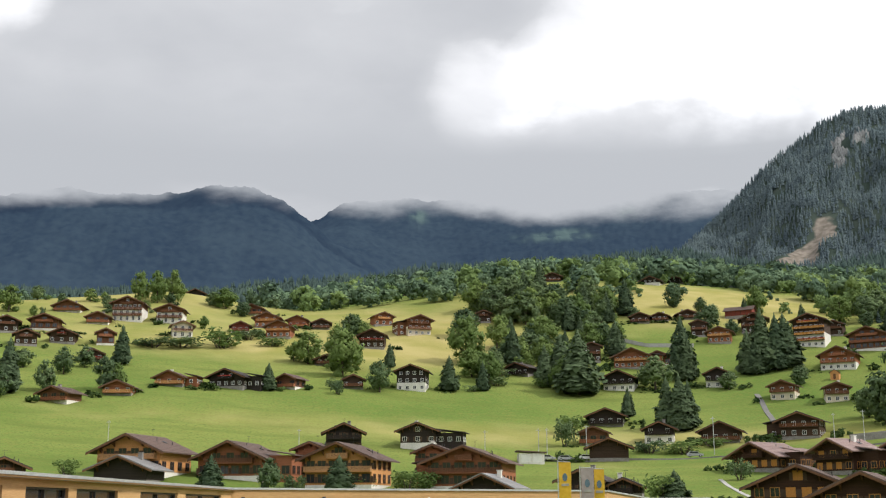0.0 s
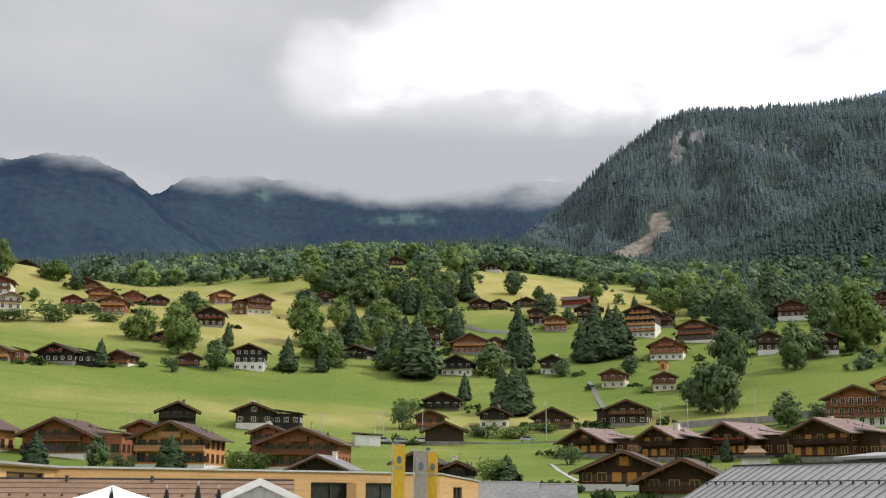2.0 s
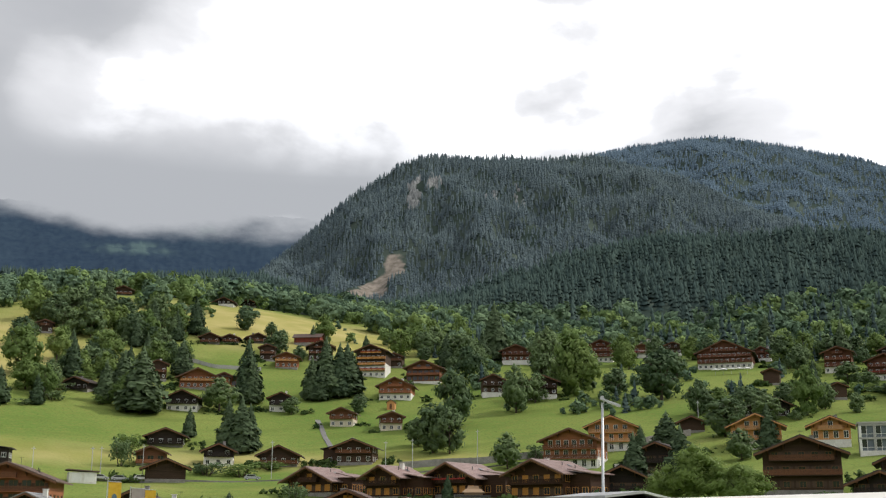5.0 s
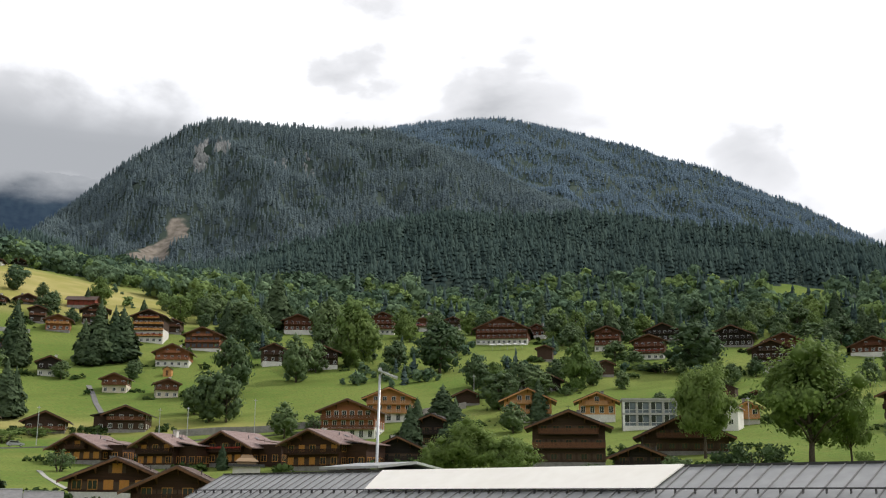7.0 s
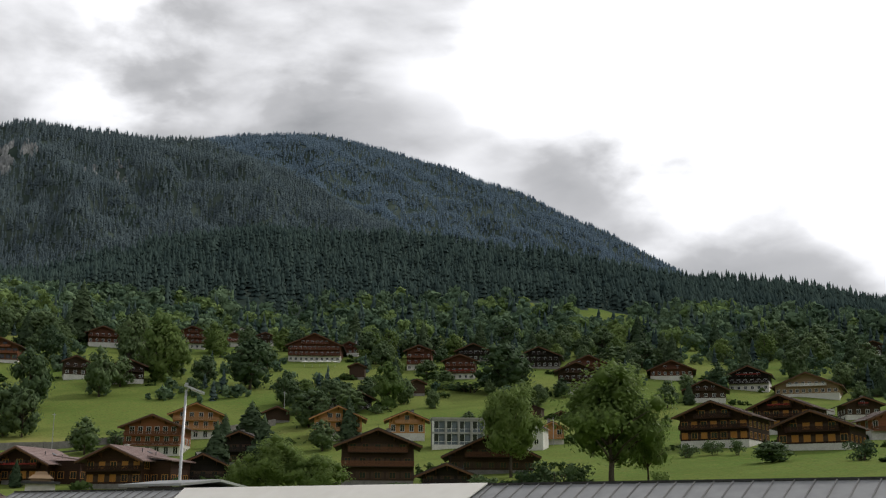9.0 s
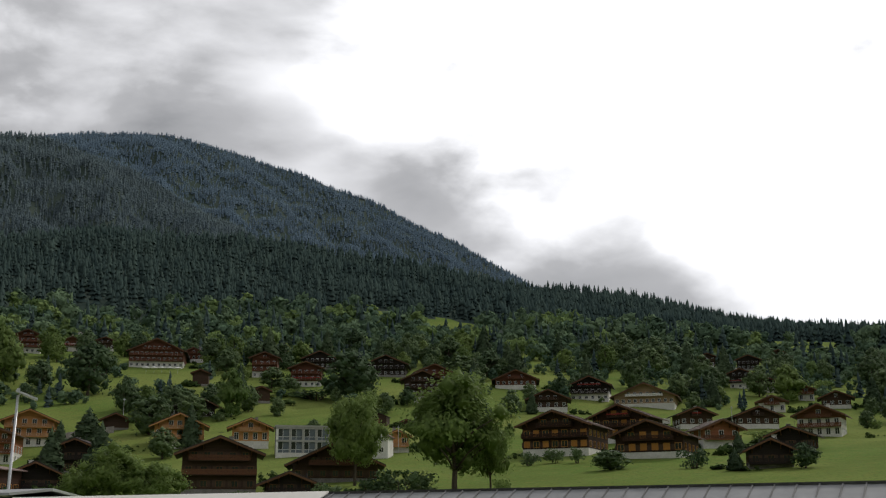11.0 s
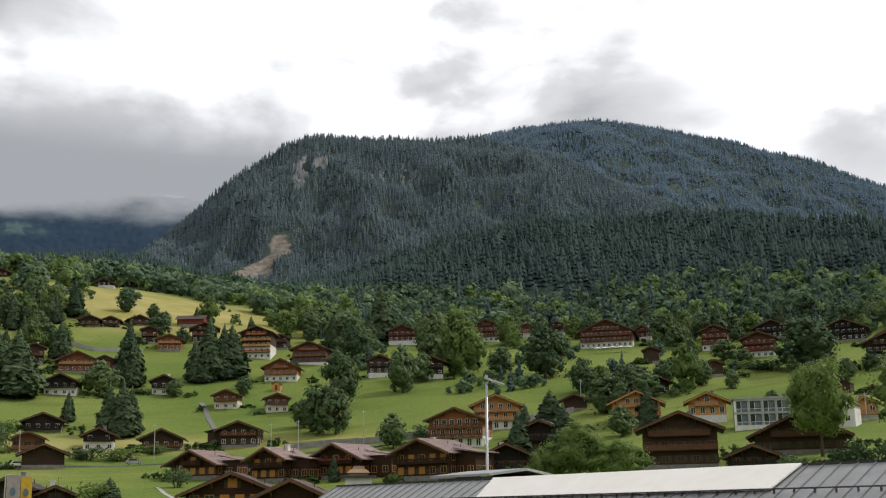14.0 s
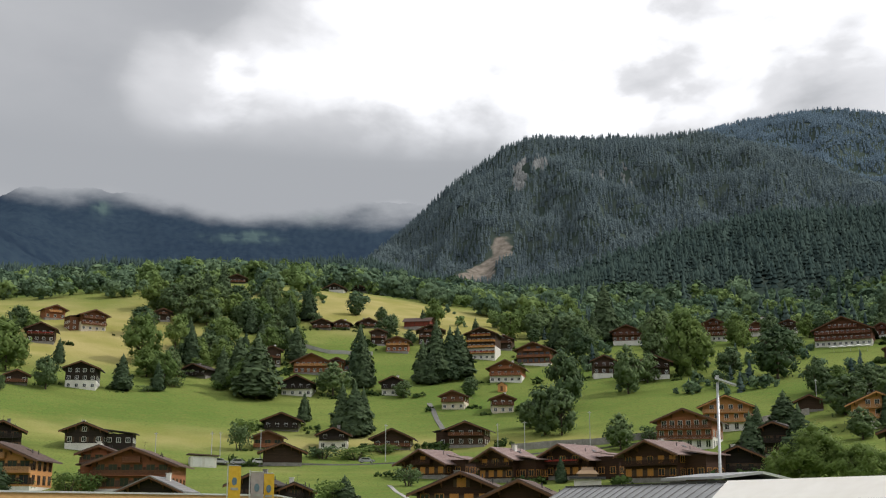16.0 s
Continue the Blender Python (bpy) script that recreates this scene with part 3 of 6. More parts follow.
        return self.add([(x1, y, z) for y, z in outline] + [(x0, y, z) for y, z in outline],
                        [tuple(range(n)), tuple(range(2 * n - 1, n - 1, -1))] + [(i, i + n, (i + 1) % n + n, (i + 1) % n) for i in range(n)])

    def tube(self, path, radii, sides=6):
        rings, b = [], len(self.v)
        for i, p in enumerate(path):
            p = Vector(p)
            d = (Vector(path[min(i + 1, len(path) - 1)]) - Vector(path[max(i - 1, 0)])).normalized()
            u = d.orthogonal().normalized()
            w = d.cross(u)
            for s in range(sides):
                a = 6.2832 * s / sides
                self.v.append(tuple(p + (u * math.cos(a) + w * math.sin(a)) * radii[i]))
        for i in range(len(path) - 1):
            for s in range(sides):
                t = (s + 1) % sides
                self.f.append((b + i * sides + s, b + i * sides + t, b + (i + 1) * sides + t, b + (i + 1) * sides + s))
        self.f.append(tuple(b + s for s in range(sides))[::-1])
        self.f.append(tuple(b + (len(path) - 1) * sides + s for s in range(sides)))
        return self

    def mesh(self, name, mat=None, smooth=False):
        me = bpy.data.meshes.new(name)
        me.from_pydata(self.v, [], self.f)
        if smooth:
            for p in me.polygons:
                p.use_smooth = True
        if mat:
            me.materials.append(M[mat])
        return me


def part(name, shape, mat, parent, label="", at=None, smooth=False):
    me = shape if isinstance(shape, bpy.types.Mesh) else shape.mesh(name, mat, smooth)
    ob = new(name, me)
    ob.parent = parent
    if at is not None:
        ob.matrix_local = at
    return tagged(ob, label)


def thing(name, m, label, category, group=""):
    ob = new(name)
    ob.empty_display_size = 0.5
    ob.matrix_world = m
    return tagged(ob, label, category, group)


# ---- chalets ----
HOUSES = []


def window_mesh(w, h, frame_mat):
    """A two-light frame in one piece, with a sill."""
    t = 0.09
    xs, zs = (-w / 2, -w / 2 + t, -0.035, 0.035, w / 2 - t, w / 2), (0, t, h - t, h)
    s, seen = Shape(), {}
    for i in range(5):
        for k in range(3):
            if k == 1 and i in (1, 3):
                continue
            s.box(xs[i], xs[i + 1], -0.12 if k == 0 else -0.07, 0.02, zs[k], zs[k + 1])
    keep = [seen.setdefault(tuple(round(c, 4) for c in p), len(seen)) for p in s.v]
    s.v, s.f = list(seen), [tuple(keep[q] for q in f) for f in s.f]
    return s.mesh("window", frame_mat)


WINDOWS = {}
# The wide dark panes also stand in for the shaded recess behind balconies.
for wk, (ww, wh, wf) in {"white": (1.15, 1.25, "white"), "wood": (1.2, 1.2, "verge"), "tall": (1.25, 1.9, "white"), "wide": (1.75, 1.75, "verge"), "amber": (1.5, 1.5, "shutter")}.items():
    pane = Shape().box(-ww / 2 + 0.08, ww / 2 - 0.08, -0.02, 0.01, 0.08, wh - 0.08).mesh("pane", "glass")
    WINDOWS[wk] = (window_mesh(ww, wh, wf), pane, ww, wh)
CURTAINED = Shape().box(-0.67, 0.67, -0.02, 0.01, 0.08, 1.42).mesh("pane", "shutter")
SHUTTERS = {k: Shape().box(-0.28, 0.28, -0.06, 0.0, 0.0, 1.22).box(-0.24, 0.24, -0.08, -0.06, 0.1, 0.16).box(-0.24, 0.24, -0.08, -0.06, 1.05, 1.11).mesh("shutter", m) for k, m in (("ochre", "shutter"), ("dark", "shutter_dark"), ("white", "white"))}

# style: wall, base, base's share of the height, roof, window, shutter, words
RAILS = {"barnbig": "shutter", "orange": "rail", "brown": "russet", "amber": "walnut", "darkamber": "walnut", "newwood": "rail", "newred": "brown", "russet": "orange", "chestnut": "brown", "white": "brown", "cream": "brown", "dark": "brown", "tan": "white"}
STYLES = {
    "orange": ("orange", "plaster", 0.11, "roof_brown", "wide", "dark", "honey-coloured larch chalet with wide eaves and carved balconies"),
    "chestnut": ("russet", "plaster", 0.10, "roof_brown", "wide", "dark", "chestnut-brown timber chalet with wide balconies and broad gable"),
    "brown": ("brown", "plaster", 0.10, "roof_brown", "wide", "dark", "brown timber chalet with long balconies under a broad gable"),
    "amber": ("walnut", "stone", 0.10, "roof_rose", "amber", "dark", "varnished brown chalet with amber windows and rose-brown roof"),
    "darkamber": ("walnut", "plaster", 0.16, "roof_brown", "amber", "dark", "dark brown chalet with amber windows and low gable"),
    "russet": ("russet", "stone", 0.1, "roof_brown", "white", "dark", "red-brown timber chalet with white windows on the slope"),
    "red": ("red", "plaster", 0.2, "roof_dark", "white", "white", "red-stained timber chalet with pale windows"),
    "mahogany": ("mahogany", "plaster", 0.22, "roof_dark", "white", "dark", "dark red-brown chalet on a white base among garden trees"),
    "umber": ("dark", "plaster", 0.2, "roof_dark", "white", "dark", "dark brown weathered chalet on a white base"),
    "redwhite": ("russet", "plaster", 0.3, "roof_brown", "white", "dark", "reddish timber chalet on a white plastered ground floor"),
    "dark": ("dark", "stone", 0.1, "roof_dark", "white", "dark", "sun-darkened old timber chalet with low gable"),
    "black": ("black", "stone", 0.08, "roof_dark", "white", "dark", "nearly black weathered timber chalet in the meadow"),
    "blackwhite": ("black", "plaster", 0.38, "roof_dark", "white", "dark", "black timber chalet on a white plastered ground floor"),
    "manor": ("black", "plaster", 0.3, "roof_dark", "white", "white", "black farmhouse with rows of white windows above a white base"),
    "barn": ("black", "plaster", 0.27, "roof_dark", "white", "dark", "black boarded barn over a white plastered base"),
    "barnbig": ("dark", "plaster", 0.42, "roof_dark", "white", "ochre", "tall dark chalet with a yellow balcony and white lower storeys"),
    "white": ("brown", "plaster", 0.55, "roof_brown", "tall", "dark", "white plastered house with a timber gable"),
    "whitebrown": ("brown", "cream", 0.4, "roof_brown", "white", "dark", "brown chalet on a pale plastered ground floor"),
    "cream": ("cream", "plaster", 0.4, "roof_brown", "tall", "dark", "cream house with several balconies and timber gable"),
    "greybarn": ("black", "stone", 0.1, "roof_grey", None, None, "low dark barn under a plain grey roof"),
    "shed": ("dark", "stone", 0.1, "roof_dark", None, None, "plain dark boarded hay shed"),
    "newwood": ("orange", "plaster", 0.25, "roof_brown", "tall", None, "new honey-coloured timber house with glazed balconies"),
    "newred": ("russet", "plaster", 0.3, "roof_brown", "tall", None, "new red-brown timber house with white ground floor"),
    "tan": ("tan", "plaster", 0.15, "roof_brown", "white", None, "long pale timber house on a white retaining wall"),
}


def chalet(style, bearing, distance, w, h, turn=0.0, deep=1.0, chimney=0.3, annex=0):
    """A gabled house; w across the roof, h to the ridge; turn: degrees its gable looks away from the line to the terrace."""
    wall, base, share, roof, win, shut, words = STYLES[style]
    deep = 0.8 if abs(turn) > 30 else deep
    back = (w - 2 * min(1.5, 0.115 * w)) * deep / 2
    x, y, _ = spot(bearing, distance + back * 0.95)
    z = spot(bearing, distance)[2]
    HOUSES.append((x, y, w))
    rng = random.Random(int(bearing * 100) + int(distance))
    over, front = min(1.5, 0.115 * w), min(1.9, 0.14 * w)
    a, d = w / 2 - over, (w - 2 * over) * deep / 2
    pitch = math.tan(radians(rng.uniform(21, 25)))
    # the downhill corners reach the lower ground
    low = min(height(x + sx * a, y + sy * d) for sx in (-1, 1) for sy in (-1, 1)) - z - 0.6
    ob = thing("chalet", pose(x, y, z, 0, 0, -bearing + turn), words, "chalet", "village chalets")
    top = lambda q: h - 0.25 - abs(q) * pitch
    bh = max(0.8, share * h)
    part("base", Shape().box(-a + 0.05, a - 0.05, -d + 0.05, d - 0.05, low, bh), base, ob, "masonry ground floor")
    part("wall", Shape().prism([(-a, bh), (a, bh), (a, top(a)), (0, top(0)), (-a, top(a))], -d, d), wall, ob)
    # roof: two slopes with thickness, verge boards, purlin ends
    for s in (-1, 1):
        ys, e = (-d - front, d + front * 0.7), (s * w / 2, h - w / 2 * pitch)
        rows = max(4, int(w / 2 / 0.8))
        line = [(0, h - 0.25), (e[0], e[1] - 0.22)]
        for i in range(rows, 0, -1):
            # lapped courses, each with its own butt edge
            u0, u1 = (i - 1) / rows, i / rows
            line += [(e[0] * u1, h + (e[1] - h) * u1 + 0.05), (e[0] * u0, h + (e[1] - h) * u0)]
        q = Shape().prism(line if s > 0 else line[::-1], *ys)
        part("roof_slope", q, roof, ob)
        c = [(0, ys[0], h - 0.2), (e[0], ys[0], e[1] - 0.2), (e[0], ys[0], e[1] - 0.52), (0, ys[0], h - 0.55)]
        part("verge_board", Shape().slab(c, (0, -0.08, 0)), "orange" if style == "newwood" else "verge", ob)
    for q in (-0.85, -0.45, 0.0, 0.45, 0.85) if distance < 330 else ():
        p = Shape()
        zz = h - 0.62 - abs(q * a) * pitch
        p.box(q * a - 0.11, q * a + 0.11, -d - front + 0.15, -d + 0.01, zz, zz + 0.24)
        p.add([(q * a - 0.08, -d, zz - 0.7), (q * a + 0.08, -d, zz - 0.7), (q * a - 0.08, -d - front * 0.7, zz), (q * a + 0.08, -d - front * 0.7, zz), (q * a - 0.08, -d, zz), (q * a + 0.08, -d, zz)], [(0, 1, 3, 2), (0, 2, 4), (1, 5, 3), (2, 3, 5, 4)])
        part("purlin", p, "verge", ob)
    # storeys
    levels = []
    zz = 0.45 if bh > 2.2 else bh + 0.35
    while zz + 1.5 < top(1.5):
        levels.append(zz)
        zz += 2.55
    if win == "white" and distance < 310 and wall in ("dark", "black"):
        win = "wood"
    if win:
        me, pane, ww, wh = WINDOWS[win]
        for k, zz in enumerate(levels):
            room = min(a, (h - 0.6 - zz - wh) / pitch) - 0.5
            if room < 0.5:
                continue
            n = max(1, int(2 * room / (2.1 if k < 2 else 1.9)))
            for i in range(n):
                xx = 0 if n == 1 else -room + 0.65 + (2 * room - 1.3) * i / (n - 1)
                o = part("window", me, None, ob, at=pose(xx, -d - 0.005, zz))
                if win == "amber" and rng.random() < 0.55:
                    part("pane", CURTAINED, None, o, "pane with a drawn amber blind")
                else:
                    part("pane", pane, None, o)
                if shut and zz > bh and distance < 330:
                    for sx in (-1, 1):
                        part("shutter", SHUTTERS[shut], None, ob, at=pose(xx + sx * (ww / 2 + 0.3), -d - 0.005, zz))
            for side in (-1, 1) if distance < 420 else ():
                if zz + wh > top(a) - 0.2 or k > 1:
                    continue
                for i in range(max(2, int(d / 1.6))):
                    yy = -d + (i + 0.5) * 2 * d / max(2, int(d / 1.6))
                    o = part("window", me, None, ob, at=pose(side * (a + 0.005), yy, zz, 0, 0, 90 * side))
                    part("pane", pane, None, o)
        # balconies across the front, with boards or bars
        for k, zz in enumerate(levels[1:] if len(levels) > 1 else levels):
            room = min(a, (h - 0.9 - zz - 1.0) / pitch)
            if room < 1.6 or style in ("manor", "barn"):
                continue
            zf = zz - 0.35
            part("balcony_floor", Shape().box(-room, room, -d - 1.15, -d, zf - 0.14, zf), wall, ob)
            r = Shape().box(-room, room, -d - 1.2, -d - 1.1, zf + 0.85, zf + 0.95).box(-room, room, -d - 1.18, -d - 1.12, zf + 0.08, zf + 0.16)
            step = 0.17 if distance < 300 else 0.3
            for i in range(int(2 * room / step)):
                xx = -room + (i + 0.5) * step
                r.box(xx - 0.37 * step, xx + 0.37 * step, -d - 1.165, -d - 1.135, zf, zf + 0.86)
            for sx in (-room, room):
                r.box(sx - 0.05, sx + 0.05, -d - 1.2, -d, zf + 0.85, zf + 0.95).box(sx - 0.02, sx + 0.02, -d - 1.15, -d, zf, zf + 0.85)
            part("balcony_rail", r, RAILS.get(style, wall), ob)
            if rng.random() < 0.15 and distance > 260:
                f = Shape()
                for i in range(int(2 * room / 0.5)):
                    xx = -room + 0.25 + i * 0.5
                    f.box(xx - 0.2, xx + 0.2, -d - 1.36, -d - 1.2, zf + 0.62, zf + 0.95 + rng.uniform(-0.1, 0.1))
                part("flower_box", f, "flowers", ob, "red geraniums")
    if rng.random() < chimney + 0.25 and style != "shed":
        cx, cy = rng.choice((-1, 1)) * a * 0.3, d * 0.25
        cz = h - abs(cx) * pitch
        part("chimney", Shape().box(cx - 0.4, cx + 0.4, cy - 0.4, cy + 0.4, cz - 0.6, cz + 1.1).box(cx - 0.5, cx + 0.5, cy - 0.5, cy + 0.5, cz + 1.2, cz + 1.32).box(cx - 0.3, cx + 0.3, cy - 0.3, cy + 0.3, cz + 1.1, cz + 1.2), "plaster" if rng.random() < 0.5 else "stone", ob)
    if distance < 300 and style not in ("shed", "greybarn"):
        for k in range(3):
            px, py = a * rng.uniform(0.25, 0.75) * (1 if k else -1), d * rng.uniform(-0.5, 0.7)
            pz = h - abs(px) * pitch
            part("vent_pipe", Shape().tube([(px, py, pz - 0.2), (px, py, pz + 0.75)], [0.09, 0.08], 7), "dark_metal", ob)
        lx, ly = a * 0.5, d * rng.uniform(-0.1, 0.4)
        part("skylight", Shape().slab([(lx - 0.5, ly - 0.4, h - (lx - 0.5) * pitch + 0.12), (lx + 0.5, ly - 0.4, h - (lx + 0.5) * pitch + 0.12), (lx + 0.5, ly + 0.4, h - (lx + 0.5) * pitch + 0.12), (lx - 0.5, ly + 0.4, h - (lx - 0.5) * pitch + 0.12)], (0, 0, 0.07)), "glass", ob, "glazed roof light")
        part("aerial", Shape().tube([(0, d * 0.4, h - 0.2), (0, d * 0.4, h + 1.5)], [0.03, 0.025], 5).box(-0.5, 0.5, d * 0.4 - 0.02, d * 0.4 + 0.02, h + 1.3, h + 1.34), "dark_metal", ob)
    if annex:
        # a lower cross wing at one side
        s, q = (1 if annex > 0 else -1), Shape()
        x0, x1, hh = s * a, s * (a + abs(annex)), h * 0.62
        part("annex", Shape().box(min(x0, x1), max(x0, x1), -d * 0.5, d * 0.8, low, hh), wall, ob)
        if win:
            me, pane, ww, wh = WINDOWS[win]
            for zz in (zl for zl in levels if zl + wh < hh - 0.1):
                for i in range(max(1, int((abs(annex) - 0.4) / 2.0))):
                    xx = s * (a + abs(annex) * (i + 0.5) / max(1, int((abs(annex) - 0.4) / 2.0)))
                    part("pane", pane, None, part("window", me, None, ob, at=pose(xx, -d * 0.5 - 0.005, zz)))
                for i in range(3):
                    part("pane", pane, None, part("window", me, None, ob, at=pose(x1 + s * 0.005, d * (-0.3 + 0.4 * i), zz, 0, 0, 90 * s)))
        c = [(x0, -d * 0.5 - 1, hh + 0.9), (x1 + s * 0.9, -d * 0.5 - 1, hh - 0.1), (x1 + s * 0.9, d * 0.8 + 0.6, hh - 0.1), (x0, d * 0.8 + 0.6, hh + 0.9)]
        part("annex_roof", q.slab(c if s > 0 else c[::-1], (0, 0, 0.22)), roof, ob)
    return ob


# ---- trees ----
def leaf_quads(centres, sizes, rng, facing=None):
    """One small leaf spray at each centre, turned at random or roughly towards facing."""
    n = len(centres)
    u = rng.normal(size=(n, 3))
    if facing is None:
        w = np.cross(u, rng.normal(size=(n, 3)))
    else:
        w = np.cross(facing + rng.normal(0, 0.33, (n, 3)), u)
        u = np.cross(w, facing + rng.normal(0, 0.33, (n, 3)))
    u /= np.linalg.norm(u, axis=1)[:, None]
    w /= np.linalg.norm(w, axis=1)[:, None]
    s = sizes[:, None]
    v = np.stack([centres - u * s, centres - w * s * 0.55, centres + u * s, centres + w * s * 0.55], 1).reshape(-1, 3)
    return v, np.arange(4 * n).reshape(n, 4)


def broadleaf(seed, tall, wide, leaves, leaf, mat, low=0.07, loose=0.03):
    rng, rnd = np.random.RandomState(seed), random.Random(seed)
    ob = thing("tree", Matrix(), "broad green deciduous tree on the meadow slope", "tree", "broadleaf trees")
    t = Shape()
    fork = tall * 0.22
    t.tube([(0, 0, -1.0), (0.05, 0, fork * 0.5), (0, 0.05, fork), (0.2, 0, tall * 0.55), (0.1, 0.1, tall * 0.85)], [tall * 0.03, tall * 0.022, tall * 0.02, tall * 0.011, tall * 0.003], 7)
    tips = []
    for i in range(9):
        a, z0 = i * 2.4 + rnd.uniform(-0.4, 0.4), fork * rnd.uniform(0.85, 1.9)
        reach = wide * rnd.uniform(0.28, 0.46)
        tip = (reach * math.cos(a), reach * math.sin(a), z0 + tall * rnd.uniform(0.12, 0.35))
        t.tube([(0, 0, z0), (tip[0] * 0.5, tip[1] * 0.5, z0 + (tip[2] - z0) * 0.65), tip], [tall * 0.010, tall * 0.007, tall * 0.002], 5)
        tips.append(tip)
    part("trunk", t, "bark", ob, "grey-brown bark", smooth=True)
    # clumps round an uneven crown: a leafy core each, with loose sprays over it
    n = 58
    cl = []
    while len(cl) < n:
        p = rng.uniform(-1, 1, 3)
        q = np.linalg.norm(p)
        if q > 1 or (q < 0.5 and rng.rand() < 0.6):
            continue
        z = p[2] * 0.5 + 0.5
        taper = 1.0 - 0.5 * z ** 2.0 - 0.18 * (1 - z) ** 3
        cl.append((p[0] * wide * 0.44 * taper, p[1] * wide * 0.44 * taper, tall * (low + (0.9 - low) * z)))
    cl = np.array(cl)
    cl += rng.normal(size=cl.shape) * wide * loose
    rad = wide * rng.uniform(0.08, 0.15, len(cl))
    pick = rng.randint(0, len(cl), leaves)
    d = rng.normal(size=(leaves, 3))
    d /= np.linalg.norm(d, axis=1)[:, None]
    pos = cl[pick] + d * (rad[pick] * rng.uniform(0.7, 1.35, leaves))[:, None] * np.array([1.15, 1.15, 0.85])
    out = 0.6 * d + 1.2 * (cl[pick] - np.array([0, 0, tall * 0.42])) / (wide * 0.4)
    v, f = leaf_quads(pos, leaf * rng.uniform(0.6, 1.3, leaves), rng, out / np.linalg.norm(out, axis=1)[:, None])
    f = np.concatenate([f[:, [0, 1, 2]], f[:, [0, 2, 3]]])
    ball = np.array([(0, 0, 1), (1, 0, 0), (0, 1, 0), (-1, 0, 0), (0, -1, 0), (0, 0, -1)])
    tri = np.array([(0, 1, 2), (0, 2, 3), (0, 3, 4), (0, 4, 1), (5, 2, 1), (5, 3, 2), (5, 4, 3), (5, 1, 4)])
    bv = (cl[:, None] + ball[None] * rng.uniform(0.6, 0.95, (len(cl), 6, 1)) * rad[:, None, None]).reshape(-1, 3)
    bf = (tri[None] + (np.arange(len(cl)) * 6)[:, None, None]).reshape(-1, 3) + len(v)
    me = raw_mesh("crown", np.concatenate([v, bv]), np.concatenate([f, bf]))
    me.materials.append(M[mat])
    part("crown", me, None, ob)
    return ob


def conifer(seed, tall, wide, mat="needle", sprays=1300):
    rng = np.random.RandomState(seed)
    ob = thing("conifer", Matrix(), "dark green spruce with drooping boughs", "conifer", "conifers")
    part("trunk", Shape().tube([(0, 0, -1), (0, 0, tall * 0.5), (0, 0, tall * 0.98)], [tall * 0.016, tall * 0.010, 0.02], 6), "bark", ob, smooth=True)
    # sprays that hang outwards, in uneven lobes, over a ragged tiered core
    n = sprays
    lobes = rng.uniform(0.72, 1.12, (7, 9))
    u = 1 - np.sqrt(rng.rand(n))
    a = rng.uniform(0, 6.2832, n)
    full = np.interp(u, [0, 0.1, 0.4, 0.7, 0.9, 1], [0.86, 1.0, 0.84, 0.52, 0.22, 0.03])
    reach = wide / 2 * full * lobes[(u * 6.9).astype(int), (a * 1.43).astype(int) % 9] * rng.uniform(0.72, 1.08, n)
    pos = np.stack([np.cos(a) * reach, np.sin(a) * reach, tall * (0.05 + 0.93 * u)], 1)
    v, f = leaf_quads(pos, (0.16 + 0.34 * full) * wide / 4 * rng.uniform(0.6, 1.3, n), rng, np.stack([np.cos(a), np.sin(a), 0 * a + 0.5], 1))
    V, F = [], []
    for i in range(9):
        z0, r0 = tall * (0.03 + 0.1 * i), wide * 0.42 * (1 - i / 9.6) ** 0.85
        b = len(V)
        V += [(r0 * rng.uniform(0.7, 1.05) * math.cos(k * 0.698 + i), r0 * rng.uniform(0.7, 1.05) * math.sin(k * 0.698 + i), z0 + rng.uniform(-0.2, 0.2)) for k in range(9)] + [(0, 0, z0 + tall * 0.19)]
        F += [(b + k, b + (k + 1) % 9, b + 9) for k in range(9)]
    V, F = np.concatenate([v, np.array(V)]), np.concatenate([f[:, [0, 1, 2]], f[:, [0, 2, 3]], np.array(F) + len(v)])
    me = raw_mesh("foliage", V, F)
    me.materials.append(M[mat])
    part("foliage", me, None, ob)
    return ob


def shrub(seed, leaves, mat):
    rng = np.random.RandomState(seed)
    ob = thing("bush", Matrix(), "rounded green garden bush", "bush", "bushes")
    t = Shape()
    for i in range(5):
        a = i * 1.26
        t.tube([(0, 0, -0.3), (0.25 * math.cos(a), 0.25 * math.sin(a), 0.55)], [0.03, 0.01], 4)
    part("woody_base", t, "bark", ob)
    cl = rng.uniform(-1, 1, (22, 3)) * np.array([0.38, 0.38, 0.30]) + np.array([0, 0, 0.45])
    pick = rng.randint(0, 22, leaves)
    d = rng.normal(size=(leaves, 3))
    d /= np.linalg.norm(d, axis=1)[:, None]
    v, f = leaf_quads(cl[pick] + d * 0.19 * rng.uniform(0.6, 1.1, (leaves, 1)), 0.06 * rng.uniform(0.6, 1.3, leaves), rng, d)
    me = raw_mesh("foliage", v, f)
    me.materials.append(M[mat])
    part("foliage", me, None, ob)
    return ob


def kept_apart(ob):
    """Makes ready a pattern tree: it becomes the first of its kind when it is planted."""
    return {"ob": ob, "used": False}


def plant(pattern, bearing, distance, tall, wide=None, size=(1.0, 1.0)):
    x, y, z = spot(bearing, distance)
    sw, sh = (wide or tall * size[0] / size[1]) / size[0], tall / size[1]
    m = pose(x, y, z - 0.1, 0, 0, (bearing * 77 + distance * 13) % 360) @ Matrix.Diagonal((sw, sw, sh, 1))
    if not pattern["used"]:
        pattern["used"] = True
        pattern["ob"].matrix_world = m
